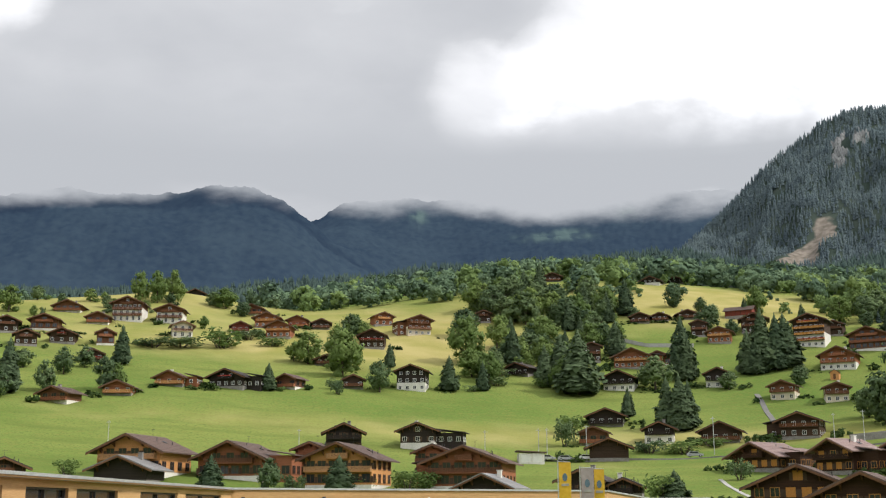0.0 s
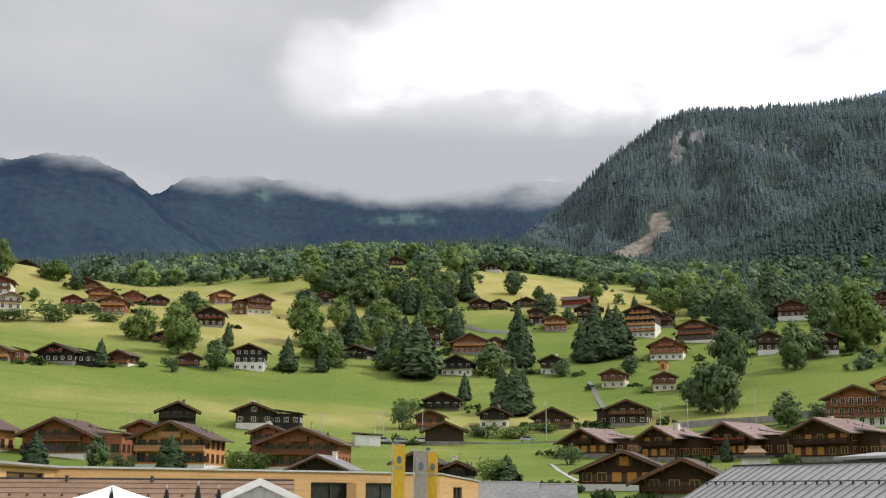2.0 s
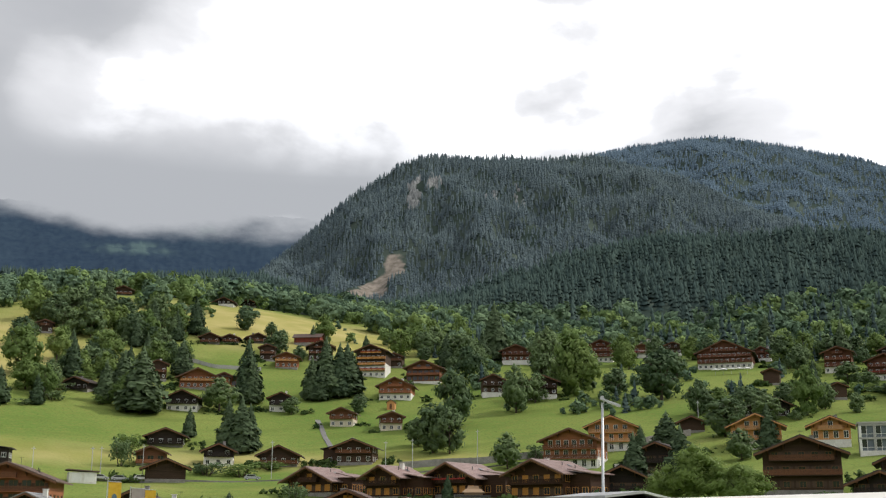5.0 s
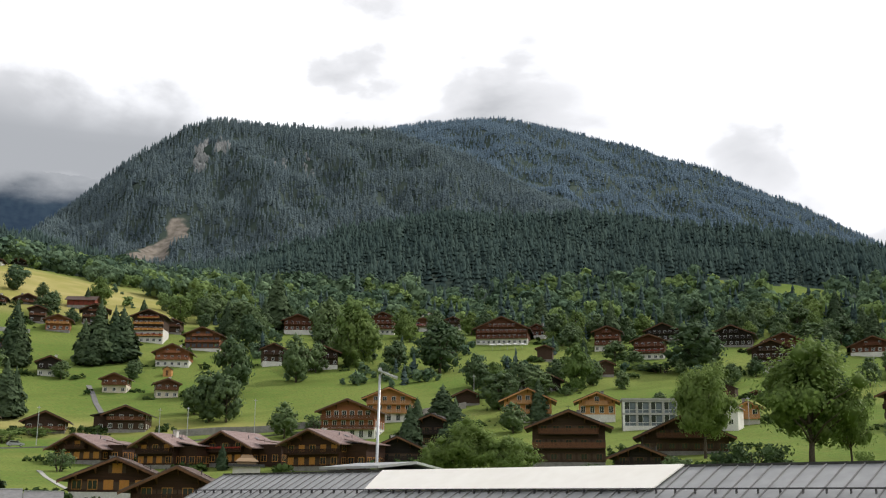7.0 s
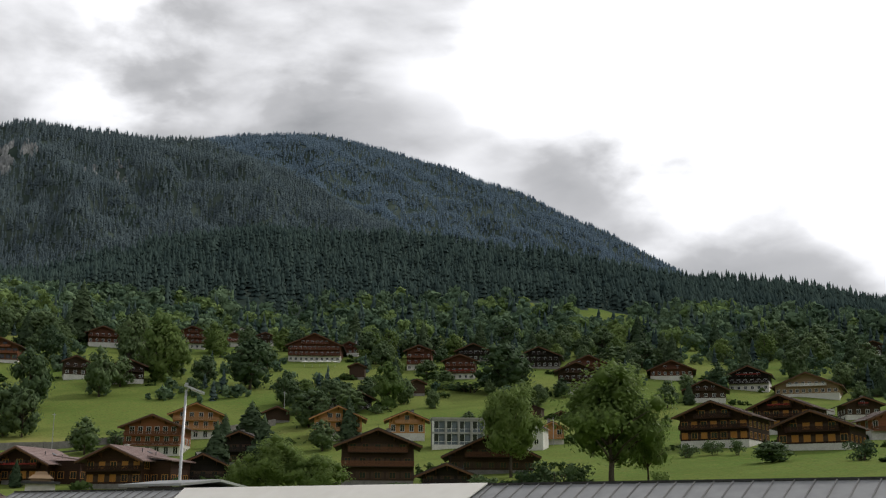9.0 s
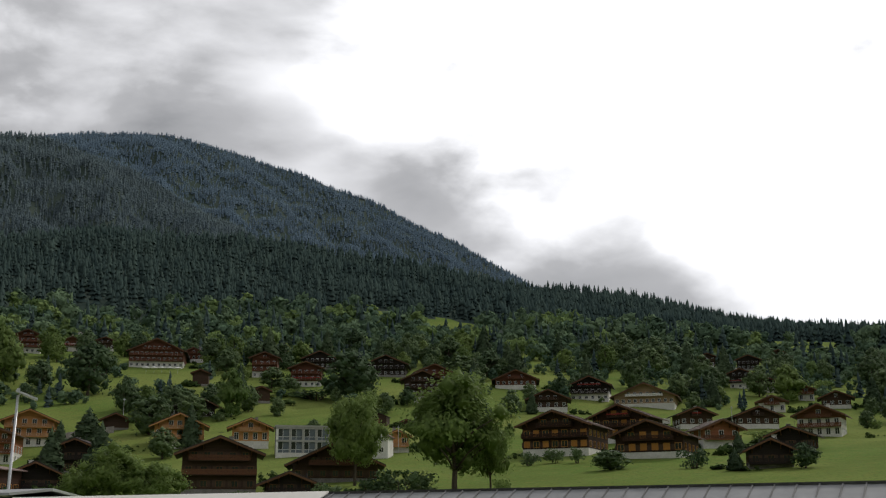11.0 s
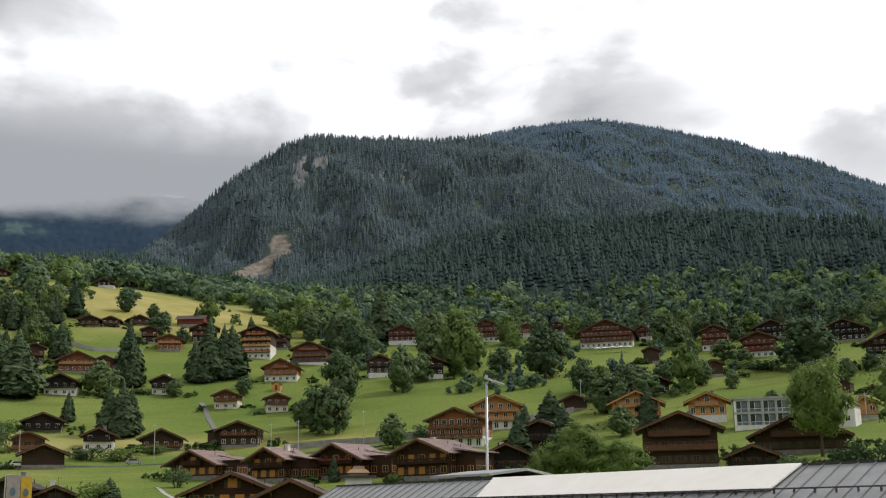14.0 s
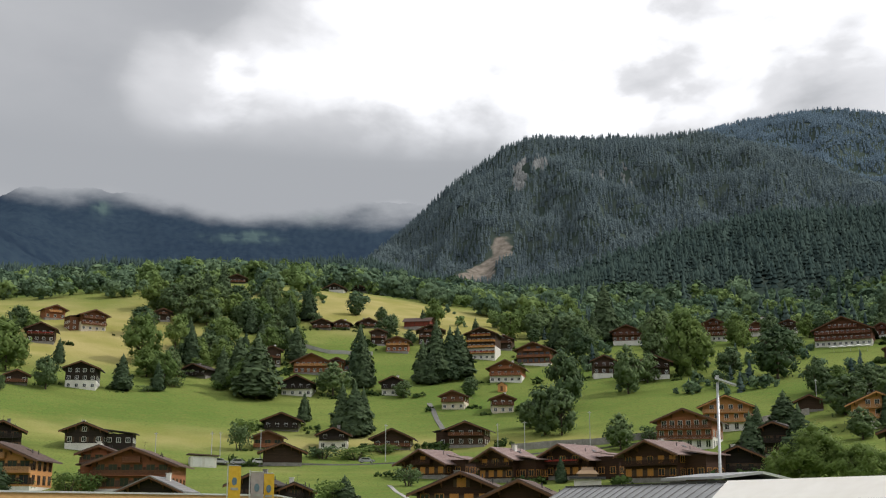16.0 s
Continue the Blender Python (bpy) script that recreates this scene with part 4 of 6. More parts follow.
        return pattern["ob"]
    ob = pattern["ob"]
    made = copy_thing(ob, pose(0, 0, 0))
    made.matrix_basis = m
    return made


LEAFY = [kept_apart(broadleaf(s, 10, 9, 1300, 0.38, m)) for s, m in ((11, "leaf"), (12, "leaf"), (13, "leaf"), (14, "leaf_light"), (15, "leaf_light"))]
LEAFY_NEAR = [kept_apart(broadleaf(s, 10, 9, 9000, 0.185, "leaf_near", 0.27, 0.06)) for s in (21, 22)]
SPRUCE = [kept_apart(conifer(s, 10, 4)) for s in (31, 32, 33)]
BUSHES = [kept_apart(shrub(s, 700, m)) for s, m in ((41, "leaf"), (42, "leaf"), (43, "leaf_light"))]


def tree(bearing, distance, tall, wide, kind=None, light=False):
    k = int(abs(bearing * 31 + distance)) % 3 if not light else 3 + int(abs(bearing * 31 + distance)) % 2
    return plant(LEAFY[k], bearing, distance, tall, wide, (9, 10))


def spruce(bearing, distance, tall, wide):
    return plant(SPRUCE[int(abs(bearing * 17 + distance)) % 3], bearing, distance, tall, max(wide, tall * 0.46), (4, 10))


def bush(bearing, distance, tall, wide):
    return plant(BUSHES[int(abs(bearing * 17 + distance)) % 3], bearing, distance, tall, wide, (1, 0.9))

# ---- woods on the slopes, too many to count ----
def spire(seed, tiers=4, sides=7):
    """A small spruce, one unit high: ragged tiers of boughs."""
    rng = np.random.RandomState(seed)
    V, F = [], []
    for i in range(tiers):
        z0 = i / tiers * 0.82 + 0.02
        z1 = 1.0 if i == tiers - 1 else z0 + 1.5 * 0.82 / tiers
        r0 = 0.19 * (1 - i / (tiers + 0.6)) ** 0.9
        b = len(V)
        a0 = rng.uniform(0, 6)
        for s in range(sides):
            a = a0 + 6.2832 * s / sides
            q = r0 * rng.uniform(0.75, 1.2)
            V.append((q * math.cos(a), q * math.sin(a), z0 + rng.uniform(-0.05, 0.07)))
        V.append((rng.uniform(-0.01, 0.01), rng.uniform(-0.01, 0.01), min(z1, 1.0)))
        F += [(b + s, b + (s + 1) % sides, b + sides) for s in range(sides)]
    return np.array(V), np.array(F)


def crown_shape(seed, clumps=16, sprays=110, spray=0.1, slim=1.0):
    """A broadleaf crown, one unit high: sprays that face outwards round uneven clumps, over a closed core."""
    r = np.random.RandomState(seed)
    p = r.normal(size=(clumps, 3))
    p = p / np.linalg.norm(p, axis=1)[:, None] * r.uniform(0.45, 1, (clumps, 1))
    cl = p * np.array([0.33 * slim, 0.33 * slim, 0.37]) * (1 - 0.3 * np.clip(p[:, 2:], 0, 1)) + np.array([0, 0, 0.5])
    k = r.randint(0, clumps, sprays)
    d = r.normal(size=(sprays, 3))
    d /= np.linalg.norm(d, axis=1)[:, None]
    out = 0.55 * d + 1.3 * p[k]
    out /= np.linalg.norm(out, axis=1)[:, None]
    v, q = leaf_quads(cl[k] + d * 0.14 * r.uniform(0.6, 1.2, (sprays, 1)), spray * r.uniform(0.6, 1.4, sprays), r, out)
    core = np.concatenate([cl + np.array(o) * 0.1 for o in ((0, 0, 1), (1, 0, 0), (0, 1, 0), (-1, 0, 0), (0, -1, 0), (0, 0, -1))])
    i = np.arange(clumps)
    tri = [np.stack([i + a * clumps, i + b * clumps, i + c * clumps], 1) for a, b, c in ((0, 1, 2), (0, 2, 3), (0, 3, 4), (0, 4, 1), (5, 2, 1), (5, 3, 2), (5, 4, 3), (5, 1, 4))]
    return np.concatenate([v, core]), np.concatenate([q[:, [0, 1, 2]], q[:, [0, 2, 3]], np.concatenate(tri) + len(v)])


def scatter(name, shapes, xs, ys, talls, fat, mat, label, rng, category="forest"):
    zs = land(xs, ys)
    V, F, T, b = [], [], [], 0
    which = rng.randint(0, len(shapes), len(xs))
    for k, (sv, sf) in enumerate(shapes):
        idx = np.where(which == k)[0]
        if not len(idx):
            continue
        a = rng.uniform(0, 6.28, len(idx))
        h = talls[idx]
        w = h * fat * rng.uniform(0.75, 1.3, len(idx))
        c, s = np.cos(a)[:, None], np.sin(a)[:, None]
        lean = rng.normal(0, 0.02, len(idx))[:, None]
        vx = (sv[None, :, 0] * c - sv[None, :, 1] * s) * w[:, None] + xs[idx][:, None] + lean * sv[None, :, 2] * h[:, None]
        vy = (sv[None, :, 0] * s + sv[None, :, 1] * c) * w[:, None] + ys[idx][:, None]
        vz = sv[None, :, 2] * h[:, None] + zs[idx][:, None] - 0.8
        V.append(np.stack([vx, vy, vz], -1).reshape(-1, 3))
        F.append((sf[None] + (np.arange(len(idx)) * len(sv))[:, None, None] + b).reshape(-1, 3))
        b += len(sv) * len(idx)
        T.append(np.repeat(rng.uniform(0, 1, len(idx)), len(sv)))
    me = raw_mesh(name, np.concatenate(V), np.concatenate(F), True)
    me.attributes.new("tint", "FLOAT", "POINT").data.foreach_set("value", np.concatenate(T).astype(np.float32))
    me.materials.append(M[mat])
    return tagged(new(name, me), label, category, kind="stuff")


def strewn(rng, r0, r1, a0, a1, spacing):
    n = int(0.5 * (r1 * r1 - r0 * r0) * radians(a1 - a0) / spacing ** 2)
    r = np.sqrt(rng.uniform(r0 * r0, r1 * r1, n))
    a = np.radians(rng.uniform(a0, a1, n))
    return r * np.sin(a), r * np.cos(a)


def crag(x, y):
    return np.clip(blob(x, y, 19.6, 1685, 40, 11) + 0.8 * blob(x, y, 20.6, 1685, 25, 8) + 0.9 * blob(x, y, 24.9, 1640, 30, 7), 0, 1)


def build_woods():
    rng = np.random.RandomState(7)
    spires = [spire(s, 4, 7) for s in range(8)]
    slim_spires = [spire(s, 3, 5) for s in range(20, 32)]
    crowns = [crown_shape(s, 14, 90, 0.11) for s in range(6)]
    open_at = lambda x, y: (clearings(x, y) < 0.35) & (stony_ground(x, y) < 0.3) & (crag(x, y) < 0.55)
    # nearest belt behind the village: leafy below, spruce above
    x, y = strewn(rng, 715, 1010, -26, 76, 10.8)
    r, az = np.hypot(x, y), np.degrees(np.arctan2(x, y))
    reach = curve(az, [(-26, 800), (0, 830), (12, 930), (20, 950), (25, 840), (30, 795), (40, 785), (55, 805), (76, 810)])
    leafy_here = (lump(x, y, 130, 9) * 0.7 + (reach - r) / 60 > 0.2) & open_at(x, y)
    pale = leafy_here & (lump(x, y, 70, 12) + rng.uniform(-0.6, 0.6, len(x)) > 0.75)
    for name, ok, mat, words in (("leafy_wood", leafy_here & ~pale, "forest_leafy", "mixed green broadleaf wood at the foot of the mountain"), ("pale_leafy_wood", pale, "leafy_light", "paler green broadleaf trees in the wood's edge")):
        scatter(name, crowns, x[ok], y[ok], rng.uniform(10, 19, ok.sum()), 1.0, mat, words, rng)
    x, y = strewn(rng, 740, 1195, -26, 76, 6.0)
    r, az = np.hypot(x, y), np.degrees(np.arctan2(x, y))
    ok = (rng.rand(len(x)) < np.clip((r - curve(az, [(-26, 760), (12, 860), (20, 900), (28, 760), (76, 760)])) / 90, 0.12, 1)) & open_at(x, y)
    scatter("spruce_wood", spires, x[ok], y[ok], rng.uniform(8, 18, ok.sum()), 1.15, "forest", "dark spruce forest on the lower slope", rng)
    x, y = strewn(rng, 1270, 1840, 7, 50, 4.6)
    ok = open_at(x, y)
    scatter("mountain_forest", slim_spires, x[ok], y[ok], rng.uniform(8, 14, ok.sum()), 0.95, "forest_mid_haze", "dense spruce forest covering the craggy mountain, haze in its colour", rng)
    x, y = strewn(rng, 1900, 2730, 22, 60, 6.2)
    scatter("summit_forest", slim_spires, x, y, rng.uniform(8, 13, len(x)), 1.2, "forest_far_haze", "distant spruce forest on the long ridge, blue haze in its colour", rng)
    # limestone crags among the trees
    pick = random.Random(19)
    faces = [(pick.uniform(19.2, 20.0), pick.uniform(1640, 1735), pick.uniform(2.5, 5.5), pick.uniform(9, 20)) for _ in range(22)]
    faces += [(pick.uniform(20.3, 20.9), pick.uniform(1660, 1715), pick.uniform(2, 5), pick.uniform(9, 18)) for _ in range(9)]
    faces += [(pick.uniform(24.6, 25.2), pick.uniform(1600, 1680), pick.uniform(1.5, 3.5), pick.uniform(7, 14)) for _ in range(8)]
    faces += [(pick.uniform(23.0, 24.1), pick.uniform(1620, 1680), pick.uniform(2, 4), pick.uniform(5, 10)) for _ in range(7)]
    for b, d, w, h in faces:
        x, y, z = spot(b, d)
        bm = bmesh.new()
        bmesh.ops.create_icosphere(bm, subdivisions=3, radius=1.0)
        for v in bm.verts:
            p = v.co
            q = noise.fractal(p * 2.4 + Vector((b, d, 0)), 1.0, 2.0, 5)
            s = 1 + 0.42 * q
            ledge = 0.06 * math.sin(p.z * 14 + q * 4)
            rib = 0.35 * noise.noise(Vector((p.x * 5 + b, p.y * 5, p.z * 0.8)))
            v.co = Vector((p.x * w * 0.85 * (s + ledge), p.y * w * 0.4 * (s + ledge + rib), p.z * h * 0.72 * (1 + 0.3 * q + rib)))
        me = bpy.data.meshes.new("crag")
        bm.to_mesh(me)
        bm.free()
        me.materials.append(M["rock"])
        ob = new("crag", me)
        ob.matrix_world = pose(x, y, z + 2, -30, 0, -b)
        tagged(ob, "pale grey limestone crag between spruces", "rock", "mountain crags")


build_woods()


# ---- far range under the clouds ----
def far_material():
    m = material("far wooded range with haze glow", (0.008, 0.015, 0.022), (0.028, 0.042, 0.048), 0.0035, 1.0, 0.0, fine=12.0, world_space=True, spec=0.0)
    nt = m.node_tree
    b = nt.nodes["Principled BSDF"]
    # Air haze over the range, put in as a faint blue glow of its surface.
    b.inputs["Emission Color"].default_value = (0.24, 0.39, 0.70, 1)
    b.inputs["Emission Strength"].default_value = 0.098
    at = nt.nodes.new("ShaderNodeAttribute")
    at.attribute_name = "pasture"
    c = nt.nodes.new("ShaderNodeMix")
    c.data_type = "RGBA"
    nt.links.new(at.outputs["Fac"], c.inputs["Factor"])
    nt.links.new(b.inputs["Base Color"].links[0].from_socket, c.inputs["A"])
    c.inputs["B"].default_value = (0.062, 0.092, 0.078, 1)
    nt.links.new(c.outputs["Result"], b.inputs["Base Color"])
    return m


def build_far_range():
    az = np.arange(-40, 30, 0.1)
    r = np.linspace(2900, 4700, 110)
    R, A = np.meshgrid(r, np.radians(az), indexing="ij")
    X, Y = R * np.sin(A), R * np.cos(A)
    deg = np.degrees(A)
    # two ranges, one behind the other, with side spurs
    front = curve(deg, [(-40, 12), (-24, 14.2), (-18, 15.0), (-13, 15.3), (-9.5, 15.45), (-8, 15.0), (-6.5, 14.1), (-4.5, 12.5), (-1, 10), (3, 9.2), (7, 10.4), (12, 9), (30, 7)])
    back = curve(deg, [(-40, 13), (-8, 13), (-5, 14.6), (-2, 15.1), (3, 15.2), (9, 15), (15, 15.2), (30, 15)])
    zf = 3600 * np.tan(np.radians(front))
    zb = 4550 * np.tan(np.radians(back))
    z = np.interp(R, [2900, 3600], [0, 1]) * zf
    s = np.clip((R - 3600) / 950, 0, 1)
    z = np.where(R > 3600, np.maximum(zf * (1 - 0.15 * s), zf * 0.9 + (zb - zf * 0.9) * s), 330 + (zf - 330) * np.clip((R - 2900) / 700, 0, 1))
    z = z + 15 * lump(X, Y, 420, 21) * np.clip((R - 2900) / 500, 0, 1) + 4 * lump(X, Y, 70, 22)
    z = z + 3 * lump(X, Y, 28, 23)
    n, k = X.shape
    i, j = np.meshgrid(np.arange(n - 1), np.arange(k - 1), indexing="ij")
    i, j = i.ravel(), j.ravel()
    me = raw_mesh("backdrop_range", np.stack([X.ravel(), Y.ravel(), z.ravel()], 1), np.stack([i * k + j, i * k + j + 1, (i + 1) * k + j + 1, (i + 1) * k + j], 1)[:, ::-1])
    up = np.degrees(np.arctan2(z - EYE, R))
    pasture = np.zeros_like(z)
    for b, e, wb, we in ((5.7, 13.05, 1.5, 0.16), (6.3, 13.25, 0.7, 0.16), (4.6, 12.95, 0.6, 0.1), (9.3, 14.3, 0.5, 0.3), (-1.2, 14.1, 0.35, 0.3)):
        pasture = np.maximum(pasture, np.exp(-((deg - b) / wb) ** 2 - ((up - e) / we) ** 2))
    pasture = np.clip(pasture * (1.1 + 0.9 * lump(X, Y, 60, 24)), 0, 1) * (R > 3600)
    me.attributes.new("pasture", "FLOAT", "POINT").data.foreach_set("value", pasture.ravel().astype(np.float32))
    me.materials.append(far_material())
    tagged(new("backdrop_range", me), "far wooded mountains, blue haze put in as glow, fading into low cloud", "mountain", kind="structure")


def build_cloud_bank():
    """Low cloud lying on the far range: curved sheets of torn vapour."""
    m = bpy.data.materials.new("low cloud")
    m.use_nodes = True
    nt = m.node_tree
    for n in list(nt.nodes):
        nt.nodes.remove(n)
    uv = nt.nodes.new("ShaderNodeAttribute")
    uv.attribute_name = "rise"
    pos = nt.nodes.new("ShaderNodeNewGeometry").outputs["Position"]
    mp = nt.nodes.new("ShaderNodeMapping")
    mp.inputs["Scale"].default_value = (1, 1, 2.2)
    nt.links.new(pos, mp.inputs[0])
    no = nt.nodes.new("ShaderNodeTexNoise")
    no.inputs["Scale"].default_value, no.inputs["Detail"].default_value, no.inputs["Roughness"].default_value = 0.0028, 7.0, 0.55
    nt.links.new(mp.outputs[0], no.inputs["Vector"])
    add = nt.nodes.new("ShaderNodeMath")
    add.operation = "MULTIPLY_ADD"
    nt.links.new(no.outputs["Fac"], add.inputs[0])
    add.inputs[1].default_value = 1.1
    nt.links.new(uv.outputs["Fac"], add.inputs[2])
    ra = nt.nodes.new("ShaderNodeMapRange")
    ra.interpolation_type = "SMOOTHSTEP"
    nt.links.new(add.outputs[0], ra.inputs["Value"])
    ra.inputs["From Min"].default_value, ra.inputs["From Max"].default_value = 0.62, 1.12
    top = nt.nodes.new("ShaderNodeAttribute")
    top.attribute_name = "thin"
    mul = nt.nodes.new("ShaderNodeMath")
    mul.operation = "MULTIPLY"
    nt.links.new(ra.outputs[0], mul.inputs[0])
    nt.links.new(top.outputs["Fac"], mul.inputs[1])
    em = nt.nodes.new("ShaderNodeEmission")
    em.inputs["Color"].default_value = (0.54, 0.56, 0.585, 1)
    em.inputs["Strength"].default_value = 1.0
    tr = nt.nodes.new("ShaderNodeBsdfTransparent")
    mx = nt.nodes.new("ShaderNodeMixShader")
    nt.links.new(mul.outputs[0], mx.inputs[0])
    nt.links.new(tr.outputs[0], mx.inputs[1])
    nt.links.new(em.outputs[0], mx.inputs[2])
    o = nt.nodes.new("ShaderNodeOutputMaterial")
    nt.links.new(mx.outputs[0], o.inputs[0])
    az = np.radians(np.arange(-40, 24.01, 1.0))
    up = np.linspace(11.0, 21, 24)
    U, A = np.meshgrid(up, az, indexing="ij")
    d = 3500.0
    P = np.stack([d * np.sin(A).ravel(), d * np.cos(A).ravel(), (d * np.tan(np.radians(U))).ravel()], 1)
    n, k = U.shape
    i, j = np.meshgrid(np.arange(n - 1), np.arange(k - 1), indexing="ij")
    i, j = i.ravel(), j.ravel()
    me = raw_mesh("backdrop_cloud", P, np.stack([i * k + j, i * k + j + 1, (i + 1) * k + j + 1, (i + 1) * k + j], 1), True)
    base = curve(np.degrees(A), [(-40, 14.2), (-20, 14.5), (-9, 15.3), (-5, 14.8), (0, 14.6), (5, 14.2), (9, 14.1), (14, 14.5), (24, 14.5)])
    rise = np.clip((U - base) / 2.4 + 0.35, -0.6, 1.2)
    thin = np.clip((20.5 - U) / 3.5, 0, 1) * np.clip((24 - np.degrees(A)) / 6, 0, 1)
    me.attributes.new("rise", "FLOAT", "POINT").data.foreach_set("value", rise.ravel().astype(np.float32))
    me.attributes.new("thin", "FLOAT", "POINT").data.foreach_set("value", thin.ravel().astype(np.float32))
    me.materials.append(m)
    tagged(new("backdrop_cloud", me), "low grey cloud resting on the far mountains", "cloud", kind="structure")


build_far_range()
build_cloud_bank()

# ---- the village ----
chalet("orange", -14.17, 241, 16.7, 8.5, -28)
chalet("chestnut", -9.63, 243, 16.8, 7.9, -22, annex=5)
chalet("dark", -20.39, 236, 10.3, 3.9, 0)
chalet("brown", -18.11, 362, 11.9, 5.1, -35)
chalet("russet", -15.43, 375, 11.3, 4.9, -15)
chalet("russet", -13.01, 393, 11.9, 5.3, -20, annex=4)
chalet("black", -10.19, 393, 15.1, 6.7, -25, annex=5)
chalet("brown", -7.44, 398, 9.3, 5.4, -30)
chalet("dark", -16.80, 433, 8.8, 4.8, 0)
chalet("dark", -20.75, 482, 11.7, 7.0, 0)
chalet("dark", -19.84, 457, 10.2, 6.6, 0)
chalet("brown", -18.98, 491, 13.5, 6.9, -10)
chalet("dark", -18.16, 466, 12.0, 6.3, -10)
chalet("brown", -17.93, 536, 14.6, 5.7, -15)
chalet("brown", -16.60, 511, 11.6, 5.5, -10)
chalet("brown", -16.28, 467, 8.6, 6.8, 0)
chalet("white", -15.20, 523, 15.7, 11.2, -12)
chalet("white", -13.26, 523, 14.3, 8.9, -10)
chalet("cream", -12.76, 489, 10.7, 7.1, 5)
chalet("black", -12.11, 623, 12.7, 5.7, -10)
chalet("red", -9.97, 510, 9.9, 5.4, 0)
chalet("brown", -9.32, 561, 13.1, 5.7, -15)
chalet("russet", -8.61, 526, 13.7, 7.4, -10)
chalet("russet", -8.02, 500, 13.3, 8.0, -12)
chalet("russet", -7.14, 533, 10.9, 5.9, -10)
chalet("dark", -6.05, 530, 10.3, 5.1, 0)
chalet("russet", -3.07, 539, 11.3, 6.8, 15)
chalet("whitebrown", -1.39, 518, 13.9, 9.3, 20, annex=-4)
chalet("russet", -1.93, 739, 15.0, 6.1, 0)
chalet("dark", -3.48, 488, 13.4, 8.5, -5)
chalet("manor", -1.50, 410, 13.1, 9.3, -8)
chalet("dark", -4.43, 405, 9.0, 5.1, 0)
chalet("dark", -5.77, 445, 10.8, 4.5, 0)
chalet("black", 3.92, 453, 12.7, 5.5, -30)
chalet("black", -4.85, 299, 11.6, 7.5, 0)
chalet("barn", -1.11, 311, 12.2, 7.4, -10, annex=7)
chalet("orange", -4.57, 231, 16.6, 9.3, -18)
chalet("chestnut", -6.19, 249, 8.7, 8.2, -18)
chalet("chestnut", 1.37, 236, 18.4, 8.9, -12, annex=-3)
chalet("chestnut", -0.34, 258, 9.9, 7.5, -12)
chalet("dark", 5.45, 676, 12.8, 5.6, 0)
chalet("dark", 2.01, 546, 8.5, 6.4, 0)
chalet("barn", 10.34, 680, 14.0, 5.4, -12)
chalet("black", 11.53, 727, 12.7, 4.9, -12)
chalet("dark", 9.73, 555, 11.1, 5.4, -8)
chalet("dark", 10.69, 559, 9.9, 4.6, -8)
chalet("dark", 11.88, 564, 11.8, 4.9, 10)
chalet("dark", 12.49, 532, 8.7, 8.0, -5)
chalet("russet", 13.45, 519, 12.8, 7.5, -5)
chalet("dark", 15.06, 540, 14.1, 9.7, 0)
chalet("barnbig", 17.69, 509, 15.7, 14.3, -12)
chalet("dark", 18.76, 533, 9.1, 7.2, -12)
chalet("brown", 20.30, 495, 17.4, 10.1, -12)
chalet("redwhite", 18.86, 460, 15.7, 8.9, -8)
chalet("whitebrown", 18.56, 403, 9.6, 6.6, 5)
chalet("whitebrown", 16.28, 412, 10.6, 6.8, -12)
chalet("russet", 9.38, 473, 17.7, 8.7, -10, annex=4)
chalet("brown", 10.57, 478, 12.9, 6.5, -10)
chalet("dark", 7.29, 482, 9.3, 8.6, 0)
chalet("blackwhite", 8.65, 433, 14.1, 7.8, -10)
chalet("blackwhite", 13.27, 440, 11.1, 7.5, -5)
chalet("black", 7.93, 371, 13.6, 5.8, -5)
chalet("brown", 7.29, 332, 9.9, 5.6, -5)
chalet("shed", 7.96, 303, 12.8, 6.0, 0)
chalet("blackwhite", 10.40, 339, 10.6, 6.4, -3)
chalet("dark", 13.29, 340, 13.5, 6.1, -5)
chalet("dark", 16.96, 342, 13.8, 7.6, -10, annex=-4)
chalet("amber", 15.33, 281, 15.8, 6.9, -36, annex=4)
chalet("amber", 18.79, 267, 13.0, 7.8, -40, annex=5)
chalet("amber", 22.18, 263, 16.8, 7.9, -36, annex=6)
chalet("amber", 26.36, 246, 16.4, 8.6, -36, annex=5)
chalet("darkamber", 16.90, 193, 17.5, 6.5, -8)
chalet("darkamber", 19.71, 171, 15.9, 5.9, -8)
chalet("black", 6.83, 224, 10.3, 5.4, -15)
chalet("black", 8.67, 225, 8.7, 3.8, -5)
chalet("newwood", 29.36, 340, 16.0, 10.2, -5)
chalet("newred", 27.56, 311, 17.3, 10.6, -12)
chalet("black", 29.85, 251, 14.9, 6.1, -5)
chalet("black", 31.72, 281, 14.3, 8.2, -15)
chalet("shed", 33.07, 367, 10.1, 5.3, 0)
chalet("newwood", 36.03, 326, 16.1, 9.6, 0)
chalet("newwood", 39.38, 320, 12.7, 8.2, 0)
chalet("dark", 38.02, 218, 16.3, 10.6, 0)
chalet("dark", 43.50, 236, 19.9, 8.0, 0)
chalet("black", 41.50, 203, 11.1, 4.6, -5)
chalet("newwood", 46.45, 302, 7.6, 5.9, 0)
chalet("shed", 46.87, 366, 4.3, 2.7, 0)
chalet("mahogany", 24.75, 554, 16.2, 9.9, -5)
chalet("mahogany", 28.91, 571, 14.6, 11.1, -5)
chalet("white", 30.88, 590, 9.4, 7.4, -5)
chalet("umber", 32.29, 602, 11.5, 7.3, 5)
chalet("mahogany", 34.86, 526, 26.4, 12.8, -5)
